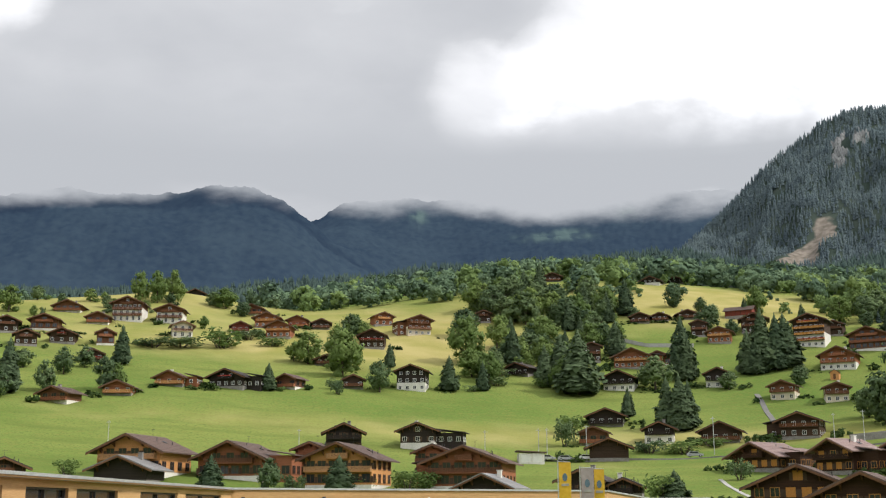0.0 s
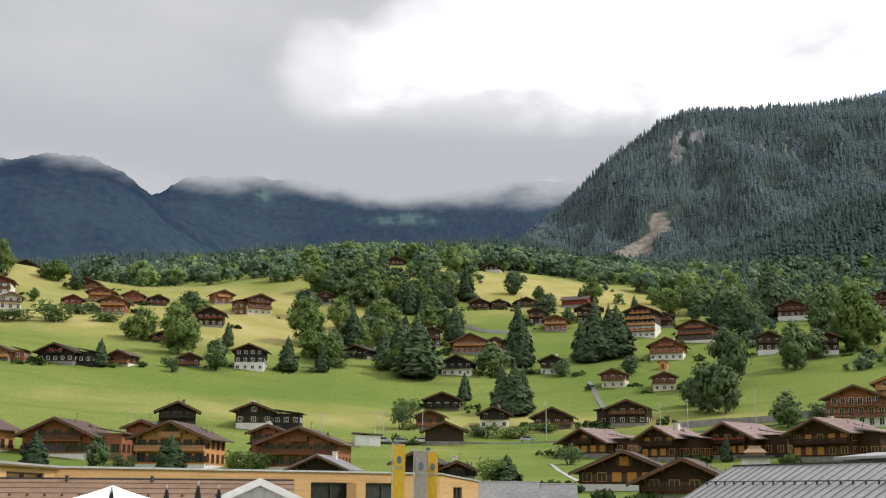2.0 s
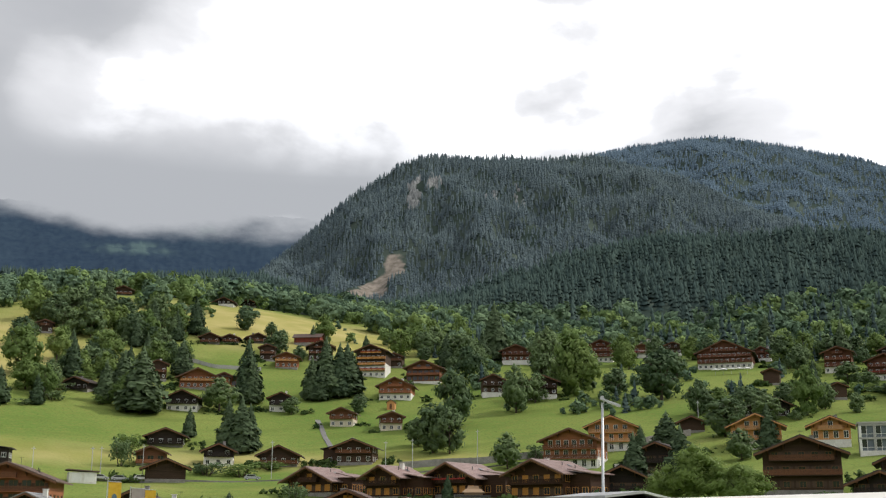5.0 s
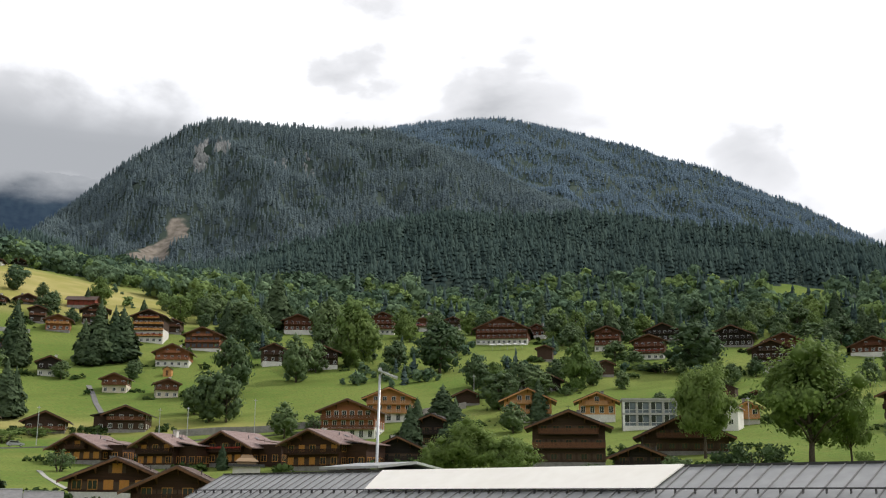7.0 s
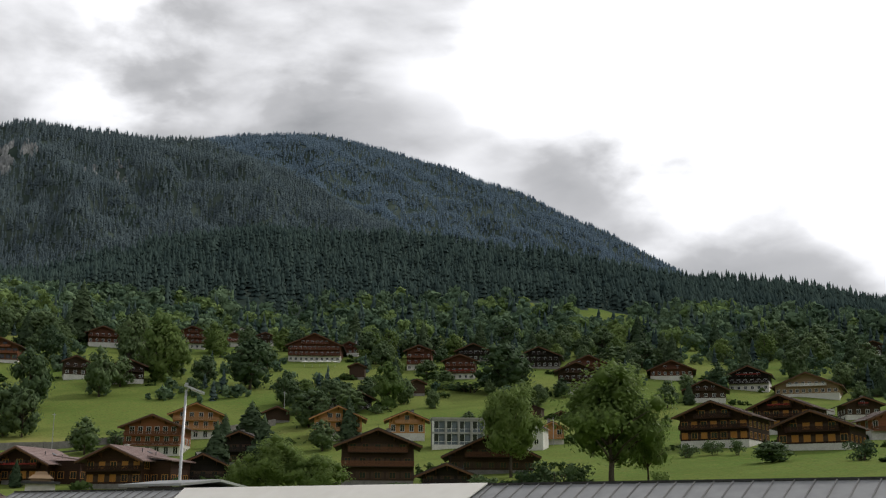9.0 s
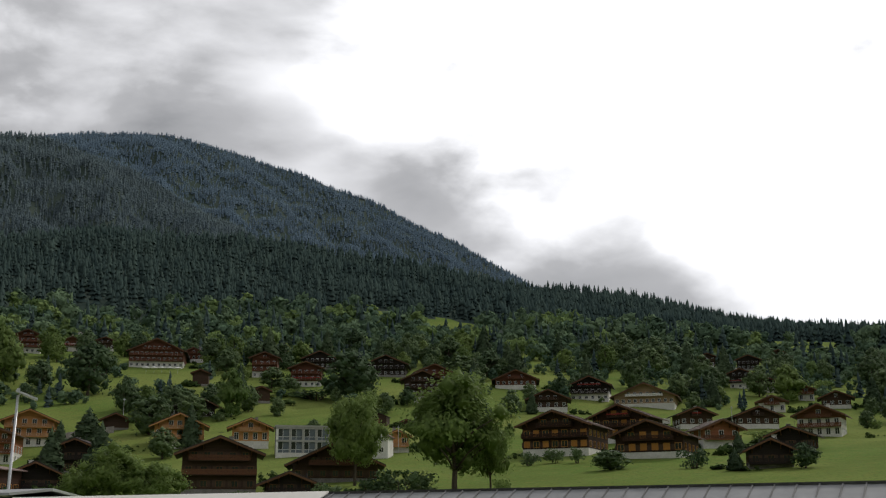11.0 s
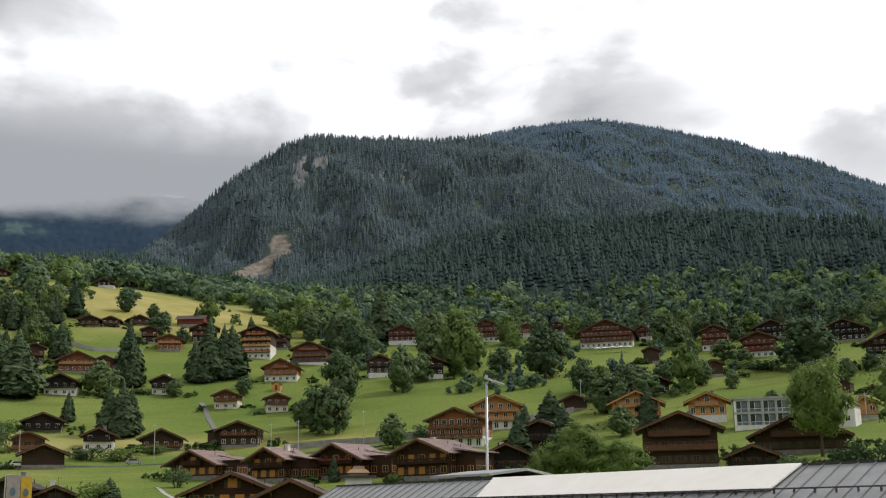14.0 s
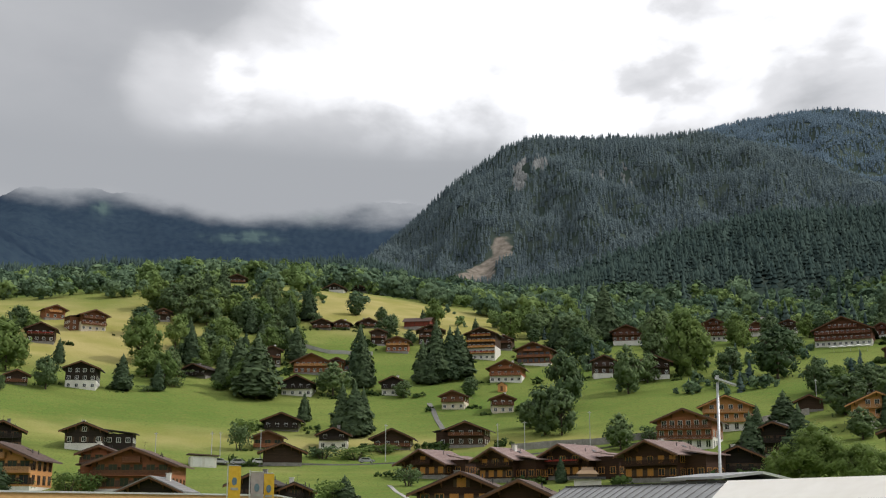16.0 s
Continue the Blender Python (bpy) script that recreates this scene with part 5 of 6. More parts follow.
chalet("mahogany", 36.63, 549, 9.6, 7.2, -20)
chalet("shed", 36.90, 463, 7.8, 6.7, -5)
chalet("mahogany", 39.96, 496, 13.4, 10.8, -5)
chalet("mahogany", 42.00, 471, 15.1, 10.3, -5)
chalet("black", 42.65, 531, 17.5, 8.5, -5)
chalet("black", 45.90, 506, 20.1, 9.6, -5)
chalet("mahogany", 48.09, 481, 17.7, 8.6, 8)
chalet("umber", 47.64, 429, 16.4, 11.9, 0)
chalet("mahogany", 52.21, 477, 19.7, 8.1, 0)
chalet("umber", 23.50, 459, 10.5, 9.1, 5)
chalet("umber", 25.98, 450, 14.2, 9.4, 0)
chalet("shed", 39.82, 421, 7.6, 6.1, 0)
chalet("black", 36.50, 388, 14.6, 6.6, 25)
chalet("greybarn", 2.25, 218, 12.5, 4.9, -15)
chalet("greybarn", -14.83, 229, 13.2, 5.4, -20)
chalet("darkamber", 54.63, 279, 19.3, 10.8, -18)
chalet("darkamber", 57.63, 317, 17.8, 10.3, -18)
chalet("darkamber", 59.00, 260, 18.0, 8.4, -14)
chalet("newred", 61.64, 293, 12.0, 7.1, 22)
chalet("umber", 60.64, 369, 13.0, 6.8, 15)
chalet("umber", 63.42, 375, 16.0, 6.9, 15)
chalet("black", 64.12, 221, 10.1, 5.5, 5)
chalet("black", 65.28, 274, 11.6, 5.7, -10)
chalet("white", 66.55, 342, 14.7, 9.1, -8)
chalet("white", 64.35, 439, 12.1, 6.0, 0)
chalet("blackwhite", 64.18, 511, 9.4, 6.7, 0)
chalet("blackwhite", 62.95, 524, 11.2, 8.9, 0)
chalet("umber", 61.47, 638, 10.5, 8.7, 0)
chalet("black", 63.36, 642, 14.6, 8.4, 0)
chalet("umber", 64.76, 693, 9.7, 6.4, 0)
chalet("white", 65.92, 485, 8.0, 6.1, 0)
chalet("blackwhite", 55.88, 451, 17.5, 9.4, -5)
chalet("tan", 58.54, 438, 25.0, 9.0, -5)
chalet("umber", 53.79, 415, 16.5, 8.0, 0)
chalet("umber", 67.23, 459, 13.4, 6.7, 0)

# ---- trees and bushes ----
tree(-14.78, 562, 16.6, 10.8, light=True)
tree(-13.98, 564, 17.2, 10.8, light=True)
tree(-13.27, 568, 17.9, 10.9, light=True)
tree(-20.70, 533, 13.4, 11.9, light=True)
tree(-10.69, 570, 11.3, 14.0, light=True)
tree(-11.30, 573, 7.8, 9.2)
tree(-9.86, 555, 8.1, 8.9)
tree(-4.96, 425, 19.2, 16.8, light=True)
tree(-6.65, 446, 13.6, 13.8, light=True)
tree(-7.34, 450, 8.7, 8.6, light=True)
tree(1.12, 467, 21.1, 18.4, light=True)
tree(2.66, 498, 16.2, 13.3, light=True)
tree(1.39, 443, 12.0, 12.3, light=True)
tree(3.35, 477, 11.6, 12.7)
tree(4.32, 479, 12.8, 12.8)
tree(-3.13, 403, 12.1, 9.9)
bush(-5.16, 392, 4.8, 4.6)
spruce(0.28, 415, 13.1, 7.2)
spruce(-2.64, 451, 9.8, 4.4)
spruce(-8.53, 394, 9.6, 5.3)
spruce(6.62, 424, 23.8, 16.4)
spruce(5.74, 456, 16.6, 9.7)
spruce(8.45, 495, 15.6, 8.6)
spruce(8.94, 387, 9.9, 4.5)
spruce(11.59, 454, 24.7, 9.7)
spruce(10.78, 365, 16.3, 7.8)
spruce(11.39, 363, 17.6, 8.8)
spruce(11.79, 367, 14.8, 6.8)
spruce(14.68, 462, 17.9, 8.5)
spruce(15.34, 465, 25.5, 9.5)
spruce(16.01, 466, 22.6, 9.5)
spruce(16.60, 479, 16.7, 7.4)
spruce(15.07, 461, 13.9, 8.5)
spruce(-15.48, 429, 14.6, 6.7)
tree(-16.18, 382, 11.9, 9.0)
tree(-18.88, 380, 10.5, 7.7)
spruce(-20.50, 376, 17.3, 8.0)
tree(-18.08, 409, 9.9, 8.7)
tree(-19.90, 419, 7.1, 8.9)
tree(-17.14, 422, 7.8, 7.7)
tree(-15.67, 382, 9.6, 7.3, light=True)
tree(11.32, 592, 11.8, 11.4)
tree(12.88, 548, 11.7, 13.4)
tree(10.28, 436, 13.1, 15.3)
tree(13.73, 435, 7.4, 8.4)
tree(16.98, 437, 7.2, 7.5)
tree(27.28, 458, 28.0, 20.5, light=True)
tree(26.15, 500, 24.7, 17.1)
tree(27.75, 455, 24.3, 19.4, light=True)
tree(31.72, 438, 21.2, 21.5)
tree(24.69, 427, 18.6, 14.1)
tree(21.60, 404, 21.5, 15.1)
tree(20.65, 359, 17.4, 15.3)
tree(21.45, 355, 15.1, 11.4)
tree(19.92, 370, 9.9, 9.9)
tree(22.39, 505, 15.4, 14.0)
tree(44.09, 431, 20.3, 25.3)
tree(38.40, 390, 17.4, 12.9, light=True)
tree(34.63, 355, 12.9, 15.1)
tree(36.56, 382, 9.3, 12.2)
tree(29.89, 549, 16.5, 13.5, light=True)
bush(29.06, 425, 6.6, 5.8)
tree(24.24, 321, 10.4, 10.3)
tree(35.31, 308, 8.5, 9.9)
spruce(31.88, 338, 10.7, 8.5)
spruce(32.52, 266, 12.9, 8.0)
spruce(36.55, 325, 12.6, 4.1)
spruce(21.37, 258, 5.9, 2.8)
spruce(30.64, 324, 9.4, 4.7)
bush(25.72, 335, 4.1, 6.5)
tree(25.63, 444, 11.8, 11.8)
tree(29.50, 447, 11.9, 11.9)
tree(33.39, 398, 13.5, 8.5)
tree(40.29, 464, 9.0, 12.4)
bush(42.44, 431, 4.2, 18.8)
bush(40.82, 440, 3.2, 12.8)
tree(45.69, 523, 7.6, 13.9)
tree(49.55, 493, 12.0, 18.4)
tree(50.82, 512, 12.4, 16.4)
tree(15.24, 582, 16.9, 12.4, light=True)
tree(19.81, 597, 15.9, 14.3, light=True)
tree(20.62, 607, 17.7, 12.9, light=True)
tree(21.97, 625, 19.7, 13.3, light=True)
spruce(23.64, 566, 30.2, 13.7)
tree(19.02, 568, 13.8, 15.1, light=True)
tree(22.40, 583, 12.7, 18.7, light=True)
spruce(11.73, 452, 19.7, 8.8)
spruce(15.47, 469, 18.2, 13.6)
spruce(16.38, 470, 21.6, 13.7)
tree(17.06, 449, 5.4, 7.2)
spruce(-11.12, 224, 6.3, 4.6)
tree(-8.39, 226, 6.4, 5.8)
spruce(-5.04, 221, 7.5, 6.2)
bush(-17.64, 240, 3.4, 5.1)
bush(-1.79, 234, 4.1, 5.7)
bush(-0.83, 236, 3.8, 5.7)
bush(-7.19, 229, 3.1, 4.4)
bush(-3.96, 232, 2.6, 5.6)
bush(10.45, 218, 4.9, 6.3)
spruce(10.98, 218, 5.5, 5.3)
bush(14.00, 260, 4.7, 5.5)
bush(9.89, 321, 3.7, 9.3)
bush(11.47, 321, 3.7, 9.3)
bush(12.80, 334, 2.4, 9.7)
bush(-14.09, 465, 3.8, 18.0)
bush(-12.77, 468, 3.9, 18.2)
bush(-10.89, 473, 8.0, 16.1)
bush(-9.55, 496, 4.8, 12.0)
bush(-8.45, 482, 4.0, 11.7)
bush(-5.39, 401, 3.9, 5.1)
bush(5.87, 330, 8.0, 6.4)
bush(6.15, 351, 6.0, 7.5)
tree(56.74, 231, 4.4, 8.6)
bush(60.66, 227, 3.9, 5.1)
tree(65.72, 218, 4.9, 6.0)
tree(63.81, 493, 13.9, 13.7)
tree(61.37, 472, 12.4, 13.1)
tree(60.21, 480, 9.3, 11.3)
tree(65.07, 496, 9.6, 13.2)
spruce(62.74, 271, 5.0, 3.2)
spruce(62.56, 219, 4.2, 3.2)
bush(55.15, 254, 3.7, 3.2)
bush(54.08, 257, 3.4, 5.0)
tree(57.36, 599, 18.9, 19.2)
tree(58.95, 575, 19.5, 18.4)
tree(56.01, 586, 17.0, 15.6)
tree(59.76, 624, 15.1, 20.0)
tree(61.79, 507, 11.1, 13.5)
bush(52.86, 252, 3.1, 4.4)
bush(66.69, 522, 5.1, 7.6)
tree(66.90, 652, 12.6, 16.0)
bush(63.92, 332, 2.4, 9.7)
tree(51.98, 394, 9.6, 8.4)
tree(33.6, 402, 10.5, 10.5)
tree(35.6, 394, 11.0, 11.5)
tree(36.3, 405, 8.5, 9.5)
tree(37.4, 408, 9.5, 10.0)
tree(34.4, 412, 8.0, 9.0, light=True)
tree(41.2, 448, 7.0, 9.0)
tree(39.2, 402, 10.0, 8.5)
bush(37.9, 380, 3.0, 6.0)
bush(33.9, 380, 3.2, 6.5)
spruce(30.3, 268, 12.0, 6.5)
tree(46.9, 420, 7.5, 8.5)
tree(52.9, 436, 8.0, 8.0)
spruce(53.0, 405, 8.5, 4.0)


# ---- single trees close to the roofs ----
def near_tree(k, bearing, distance, tall, wide):
    return tagged(plant(LEAFY_NEAR[k], bearing, distance, tall, wide, (9, 10)), "tall fresh-green deciduous tree with a dark trunk")


near_tree(0, 49.3, 190, 19.5, 18.5)
near_tree(1, 44.45, 225, 18.5, 11.5)
near_tree(0, 33.2, 190, 10.5, 11.0)
near_tree(1, 35.2, 186, 8.5, 10.0)
near_tree(0, 31.6, 192, 7.0, 7.5)
near_tree(1, 51.0, 196, 12.0, 7.0)
for b, d, h, w in ((45.4, 186, 4.4, 6.5), (46.6, 184, 5.0, 7.0), (47.6, 188, 4.2, 6.0), (43.2, 190, 3.4, 5.5), (51.5, 180, 3.5, 3.0)):
    bush(b, d, h, w)


# ---- groves between and behind the houses ----
FAR_TREES = []


def grove(seed, b0, b1, r0, r1, count, tall, light=0.3, firs=0.1):
    """Trees strewn over a stretch of the slope, clear of the houses."""
    rng = random.Random(seed)
    made = tries = 0
    while made < count and tries < count * 12:
        tries += 1
        b, d = rng.uniform(b0, b1), rng.uniform(r0, r1)
        x, y, _ = spot(b, d)
        if any(math.hypot(x - hx, y - hy) < hw * 0.62 + 4 or (abs(math.degrees(math.atan2(hx, hy)) - b) < math.degrees(hw * 0.6 / d) and 0 < math.hypot(hx, hy) - d < 95) for hx, hy, hw in HOUSES):
            continue
        h = rng.uniform(*tall)
        if d > 590:
            FAR_TREES.append((x, y, h, rng.random() < light))
        elif rng.random() < firs:
            spruce(b, d, h * 1.25, h * 0.5)
        else:
            tree(b, d, h, h * rng.uniform(0.8, 1.05), light=rng.random() < light)
        # undergrowth and a smaller neighbour, so that they stand in clumps
        if d <= 590 and rng.random() < 0.55:
            bush(b + rng.uniform(-0.5, 0.5), d - rng.uniform(1, 4), h * rng.uniform(0.25, 0.45), h * rng.uniform(0.4, 0.8))
        if d > 590:
            for _ in range(1):
                FAR_TREES.append((x + rng.uniform(-9, 9), y + rng.uniform(-9, 4), h * rng.uniform(0.4, 0.9), rng.random() < light))
        made += 1


grove(1, -9.5, 0.5, 600, 745, 60, (12, 18))
grove(2, 1.2, 9.0, 540, 735, 70, (12, 19), 0.5)
grove(3, 8.5, 19.0, 695, 760, 26, (12, 18))
grove(4, 20.0, 33.0, 530, 745, 70, (11, 18), 0.35, 0.2)
grove(5, 33.0, 52.0, 520, 745, 85, (11, 17), 0.25, 0.25)
grove(6, 52.0, 73.0, 450, 745, 75, (11, 17), 0.2, 0.2)
grove(7, -25.0, -17.5, 365, 470, 16, (7, 12), 0.3, 0.3)
grove(8, -25.0, -11.0, 640, 730, 22, (9, 14), 0.4, 0.3)
grove(9, 36.0, 52.0, 395, 470, 14, (6, 10), 0.3, 0.1)
grove(10, 5.0, 17.5, 440, 560, 18, (6, 11), 0.2, 0.4)
grove(12, 1.0, 8.2, 410, 560, 34, (8, 15), 0.6, 0.1)
grove(13, -8.0, -3.2, 425, 520, 10, (7, 12), 0.6, 0.1)
grove(14, 8.0, 17.0, 560, 690, 12, (6, 11), 0.3, 0.2)
grove(15, 20.0, 52.0, 470, 575, 44, (7, 13), 0.25, 0.2)
grove(16, 52.0, 73.0, 380, 480, 24, (6, 11), 0.2, 0.2)
grove(17, 36.0, 60.0, 330, 440, 12, (4, 8), 0.3, 0.15)
grove(18, -20.0, -11.0, 500, 600, 14, (4, 8), 0.4, 0.1)
grove(11, 17.5, 23.0, 560, 730, 26, (12, 20), 0.6, 0.25)


def hillside_wood():
    """The trees of the upper groves, joined."""
    rng = np.random.RandomState(77)
    for light, mat in ((False, "forest_leafy"), (True, "leafy_light")):
        shapes = [crown_shape(seed + 60, 20, 170, 0.08) for seed in range(6)]
        pick = np.array([(x, y, h) for x, y, h, l in FAR_TREES if l == light])
        scatter("hillside_wood", shapes, pick[:, 0], pick[:, 1], pick[:, 2], 1.0, mat, "fresh green broadleaf trees between the upper chalets", rng)


hillside_wood()


def garden_growth():
    """Hedges and low shrubs round the houses, grown together."""
    rng = np.random.RandomState(91)
    pts = []
    for hx, hy, hw in HOUSES:
        d, b = math.hypot(hx, hy), math.atan2(hx, hy)
        if d < 290 and (math.degrees(b) < 12 or d < 165):
            continue
        for _ in range(int((8 if math.degrees(b) > 6 else 4) * rng.uniform(0.4, 1.5))):
            side, out = rng.choice((-1, 1)) * hw * rng.uniform(0.45, 0.95), -hw * rng.uniform(0.0, 0.75)
            h = rng.uniform(1.2, 3.4)
            for k in range(rng.randint(1, 5)):
                s, o = side + k * 1.6 * rng.uniform(0.6, 1), out - rng.uniform(-0.8, 0.8)
                pts.append((math.sin(b) * (d + o) + math.cos(b) * s, math.cos(b) * (d + o) - math.sin(b) * s, h * rng.uniform(0.7, 1.2)))
    pts = np.array(pts)
    clear = np.all(np.hypot(pts[:, None, 0] - np.array(HOUSES)[None, :, 0], pts[:, None, 1] - np.array(HOUSES)[None, :, 1]) > np.array(HOUSES)[None, :, 2] * 0.5, axis=1)
    pts = pts[clear]
    scatter("garden_growth", [crown_shape(s + 80, 6, 46, 0.15, 1.2) for s in range(5)], pts[:, 0], pts[:, 1], pts[:, 2], 1.3, "hedge", "dark green hedges and shrubs round the chalets", rng, "shrubs")


garden_growth()


def upper_gardens():
    """Small trees and tall shrubs filling the plots between the upper houses, clear of their fronts."""
    rng = np.random.RandomState(93)
    x, y = strewn(rng, 405, 745, 20.5, 74, 9.0)
    r, b = np.hypot(x, y), np.degrees(np.arctan2(x, y))
    ok = lump(x, y, 60, 41) + (r - curve(b, [(20, 455), (26, 450), (33, 430), (40, 415), (50, 420), (60, 440), (74, 440)])) / 90 > 0.15
    for hx, hy, hw in HOUSES:
        hr, hb = math.hypot(hx, hy), math.degrees(math.atan2(hx, hy))
        ok &= np.hypot(x - hx, y - hy) > hw * 0.62 + 3
        ok &= ~((np.abs(b - hb) < np.degrees(hw * 0.5 / r)) & (r < hr) & (r > hr - 70))
    ok &= clearings(x, y) < 0.35
    x, y, r = x[ok], y[ok], r[ok]
    tall = rng.uniform(3.0, 7.5, len(x)) + np.clip((r - 520) / 40, 0, 5)
    fir = rng.rand(len(x)) < 0.18
    scatter("upper_garden_trees", [crown_shape(s + 120, 12, 90, 0.11) for s in range(6)], x[~fir], y[~fir], tall[~fir], 1.0, "forest_leafy", "green garden trees and tall shrubs between the upper chalets", rng, "trees")
    scatter("upper_garden_firs", [spire(s + 140, 6, 9) for s in range(5)], x[fir], y[fir], tall[fir] * 1.7, 1.15, "forest", "dark young spruces between the upper chalets", rng, "trees")


upper_gardens()


# ---- roads and walls on the slope ----
def strip(name, line, wide, lift, mat, label, category):
    """A ribbon laid on the land along bearings and distances."""
    pts = []
    for (b0, d0), (b1, d1) in zip(line, line[1:]):
        for i in range(12):
            u = i / 12
            pts.append(spot(b0 + (b1 - b0) * u, d0 + (d1 - d0) * u))
    pts.append(spot(*line[-1]))
    s = Shape()
    for i, p in enumerate(pts):
        a, b = Vector(pts[max(i - 1, 0)][:2]), Vector(pts[min(i + 1, len(pts) - 1)][:2])
        n = Vector((-(b - a).y, (b - a).x)).normalized() * wide / 2
        s.v += [(p[0] - n.x, p[1] - n.y, p[2] + lift), (p[0] + n.x, p[1] + n.y, p[2] + lift), (p[0] - n.x, p[1] - n.y, p[2] - 0.5), (p[0] + n.x, p[1] + n.y, p[2] - 0.5)]
    for i in range(len(pts) - 1):
        k = 4 * i
        s.f += [(k, k + 4, k + 5, k + 1), (k, k + 2, k + 6, k + 4), (k + 1, k + 5, k + 7, k + 3)]
    return tagged(new(name, s.mesh(name, mat)), label, category, kind="structure")


strip("road_1", [(15.0, 425), (15.35, 400), (15.68, 375), (15.75, 350), (15.5, 332), (14.6, 322)], 1.7, 0.12, "asphalt", "narrow grey lane climbing the meadow", "road")
strip("road_2", [(3.6, 306), (7, 304), (10, 308), (14.0, 316), (17.5, 320), (22.5, 326), (28, 334)], 3.4, 0.12, "asphalt", "pale village road along the slope", "road")
strip("road_3", [(13.1, 262), (13.5, 246), (14.1, 228), (15.0, 205)], 0.9, 0.08, "concrete", "pale footpath through the grass", "path")
strip("wall_road", [(19.0, 332), (22.8, 334), (26, 337), (28.5, 343), (31, 352), (33, 362)], 0.5, 1.9, "stone", "grey retaining wall below the meadow", "wall")
strip("wall_north", [(56.6, 400), (58.0, 392), (59.6, 388)], 0.5, 1.7, "plaster", "white retaining wall below a long house", "wall")
strip("wall_upper", [(8.6, 520), (10.0, 512), (12.2, 512)], 0.5, 1.6, "concrete", "pale field wall under the upper chalets", "wall")


def post(bearing, distance, tall, thick=0.11, mat="steel"):
    x, y, z = spot(bearing, distance)
    ob = thing("utility_pole", pose(x, y, z), "thin pale utility pole standing in the meadow", "pole", "poles on the slope")
    part("shaft", Shape().tube([(0, 0, -0.5), (0, 0, tall)], [thick, thick * 0.7], 6), mat, ob)
    part("cross_arm", Shape().box(-0.5, 0.5, -0.05, 0.05, tall - 0.5, tall - 0.38), mat, ob)


for b, d, h in ((18.35, 322, 9), (19.65, 324, 9), (22.8, 330, 10), (33.4, 372, 9), (-15.9, 300, 5.5), (-7.0, 300, 5.5), (2.0, 296, 8), (4.6, 305, 8), (5.0, 306, 8), (6.9, 306, 9), (12.9, 318, 10), (46.5, 300, 7), (52.2, 395, 9), (62.5, 330, 9)):
    post(b, d, h)


# ---- single buildings of other shapes ----
def hay_barn(bearing, distance):
    x, y, z = spot(bearing, distance)
    ob = thing("hay_barn", pose(x, y, z, 0, 0, -bearing - 14), "red-stained wooden hay barn on the yellow hilltop", "barn")
    part("base", Shape().box(-6.6, 6.6, -3.4, 3.4, -2, 1.0), "stone", ob)
    part("wall", Shape().box(-6.5, 6.5, -3.5, 3.5, 1.0, 3.6), "red", ob)
    part("gable", Shape().add([(-6.5, -3.5, 3.6), (-6.5, 3.5, 3.6), (-6.5, 0, 5.4), (6.5, -3.5, 3.6), (6.5, 3.5, 3.6), (6.5, 0, 5.4)], [(0, 2, 1), (3, 4, 5), (0, 3, 5, 2), (1, 2, 5, 4)]), "red", ob)
    for s in (-1, 1):
        c = [(-7.4, 0, 5.6), (-7.4, s * 4.4, 3.2), (7.4, s * 4.4, 3.2), (7.4, 0, 5.6)]
        part("roof_slope", Shape().slab(c if s < 0 else c[::-1], (0, 0, 0.22)), "roof_brown", ob)
    for i in range(6):
        part("batten", Shape().box(-5.8 + i * 2.3, -5.65 + i * 2.3, -3.56, -3.5, 1.0, 3.5), "dark", ob)


hay_barn(14.45, 575)


def white_shed(bearing, distance):
    x, y, z = spot(bearing, distance)
    ob = thing("garage", pose(x, y, z, 0, 0, -bearing + 6), "small white garage with a flat overhanging roof", "garage")
    part("wall", Shape().box(-3.2, 3.2, -2.6, 2.6, -1, 2.3), "plaster", ob)
    part("roof", Shape().slab([(-3.8, -3.2, 2.75), (3.8, -3.2, 2.35), (3.8, 3.0, 2.35), (-3.8, 3.0, 2.75)], (0, 0, 0.25)), "roof_brown", ob)
    for x0 in (-2.6, 0.3):
        part("garage_door", Shape().box(x0, x0 + 2.3, -2.65, -2.6, 0, 2.0).box(x0 + 0.1, x0 + 2.2, -2.67, -2.65, 0.95, 1.02), "white", ob)


white_shed(4.2, 300)


def annex_block(bearing, distance):
    """Modern two-storey block with a concrete frame and glass bays."""
    x, y, z = spot(bearing, distance)
    ob = thing("modern_block", pose(x, y, z, 0, 0, -bearing + 4), "grey modern flat-roofed block with a white frame and large glass bays", "building")
    w, h = 13.6, 7.6
    part("body", Shape().box(-w / 2 + 0.1, w / 2 - 0.1, 0.31, 8, -2, h - 0.3), "roof_grey", ob)
    part("roof_slab", Shape().box(-w / 2 - 0.3, w / 2 + 0.3, -0.3, 8.3, h - 0.3, h + 0.15), "concrete", ob)
    part("plinth", Shape().box(-w / 2, w / 2, -0.1, 0.3, -2, 0.9), "plaster", ob)
    for k, zz in enumerate((0.9, 4.1)):
        part("floor_band", Shape().box(-w / 2, w / 2, -0.15, 0.3, zz + 2.7, zz + 3.2), "concrete", ob)
        for i in range(5):
            xx = -w / 2 + i * (w - 0.5) / 4
            part("column", Shape().box(xx, xx + 0.5, -0.18, 0.3, zz, zz + 2.7), "white" if i == 0 else "concrete", ob)
        for i in range(4):
            xx = -w / 2 + 0.5 + i * (w - 0.5) / 4
            o = part("window", Shape().box(xx, xx + 0.1, 0.1, 0.25, zz, zz + 2.7).box(xx + 1.2, xx + 1.3, 0.1, 0.25, zz, zz + 2.7).box(xx, xx + 2.8, 0.1, 0.25, zz + 0.75, zz + 0.85), "white", ob)
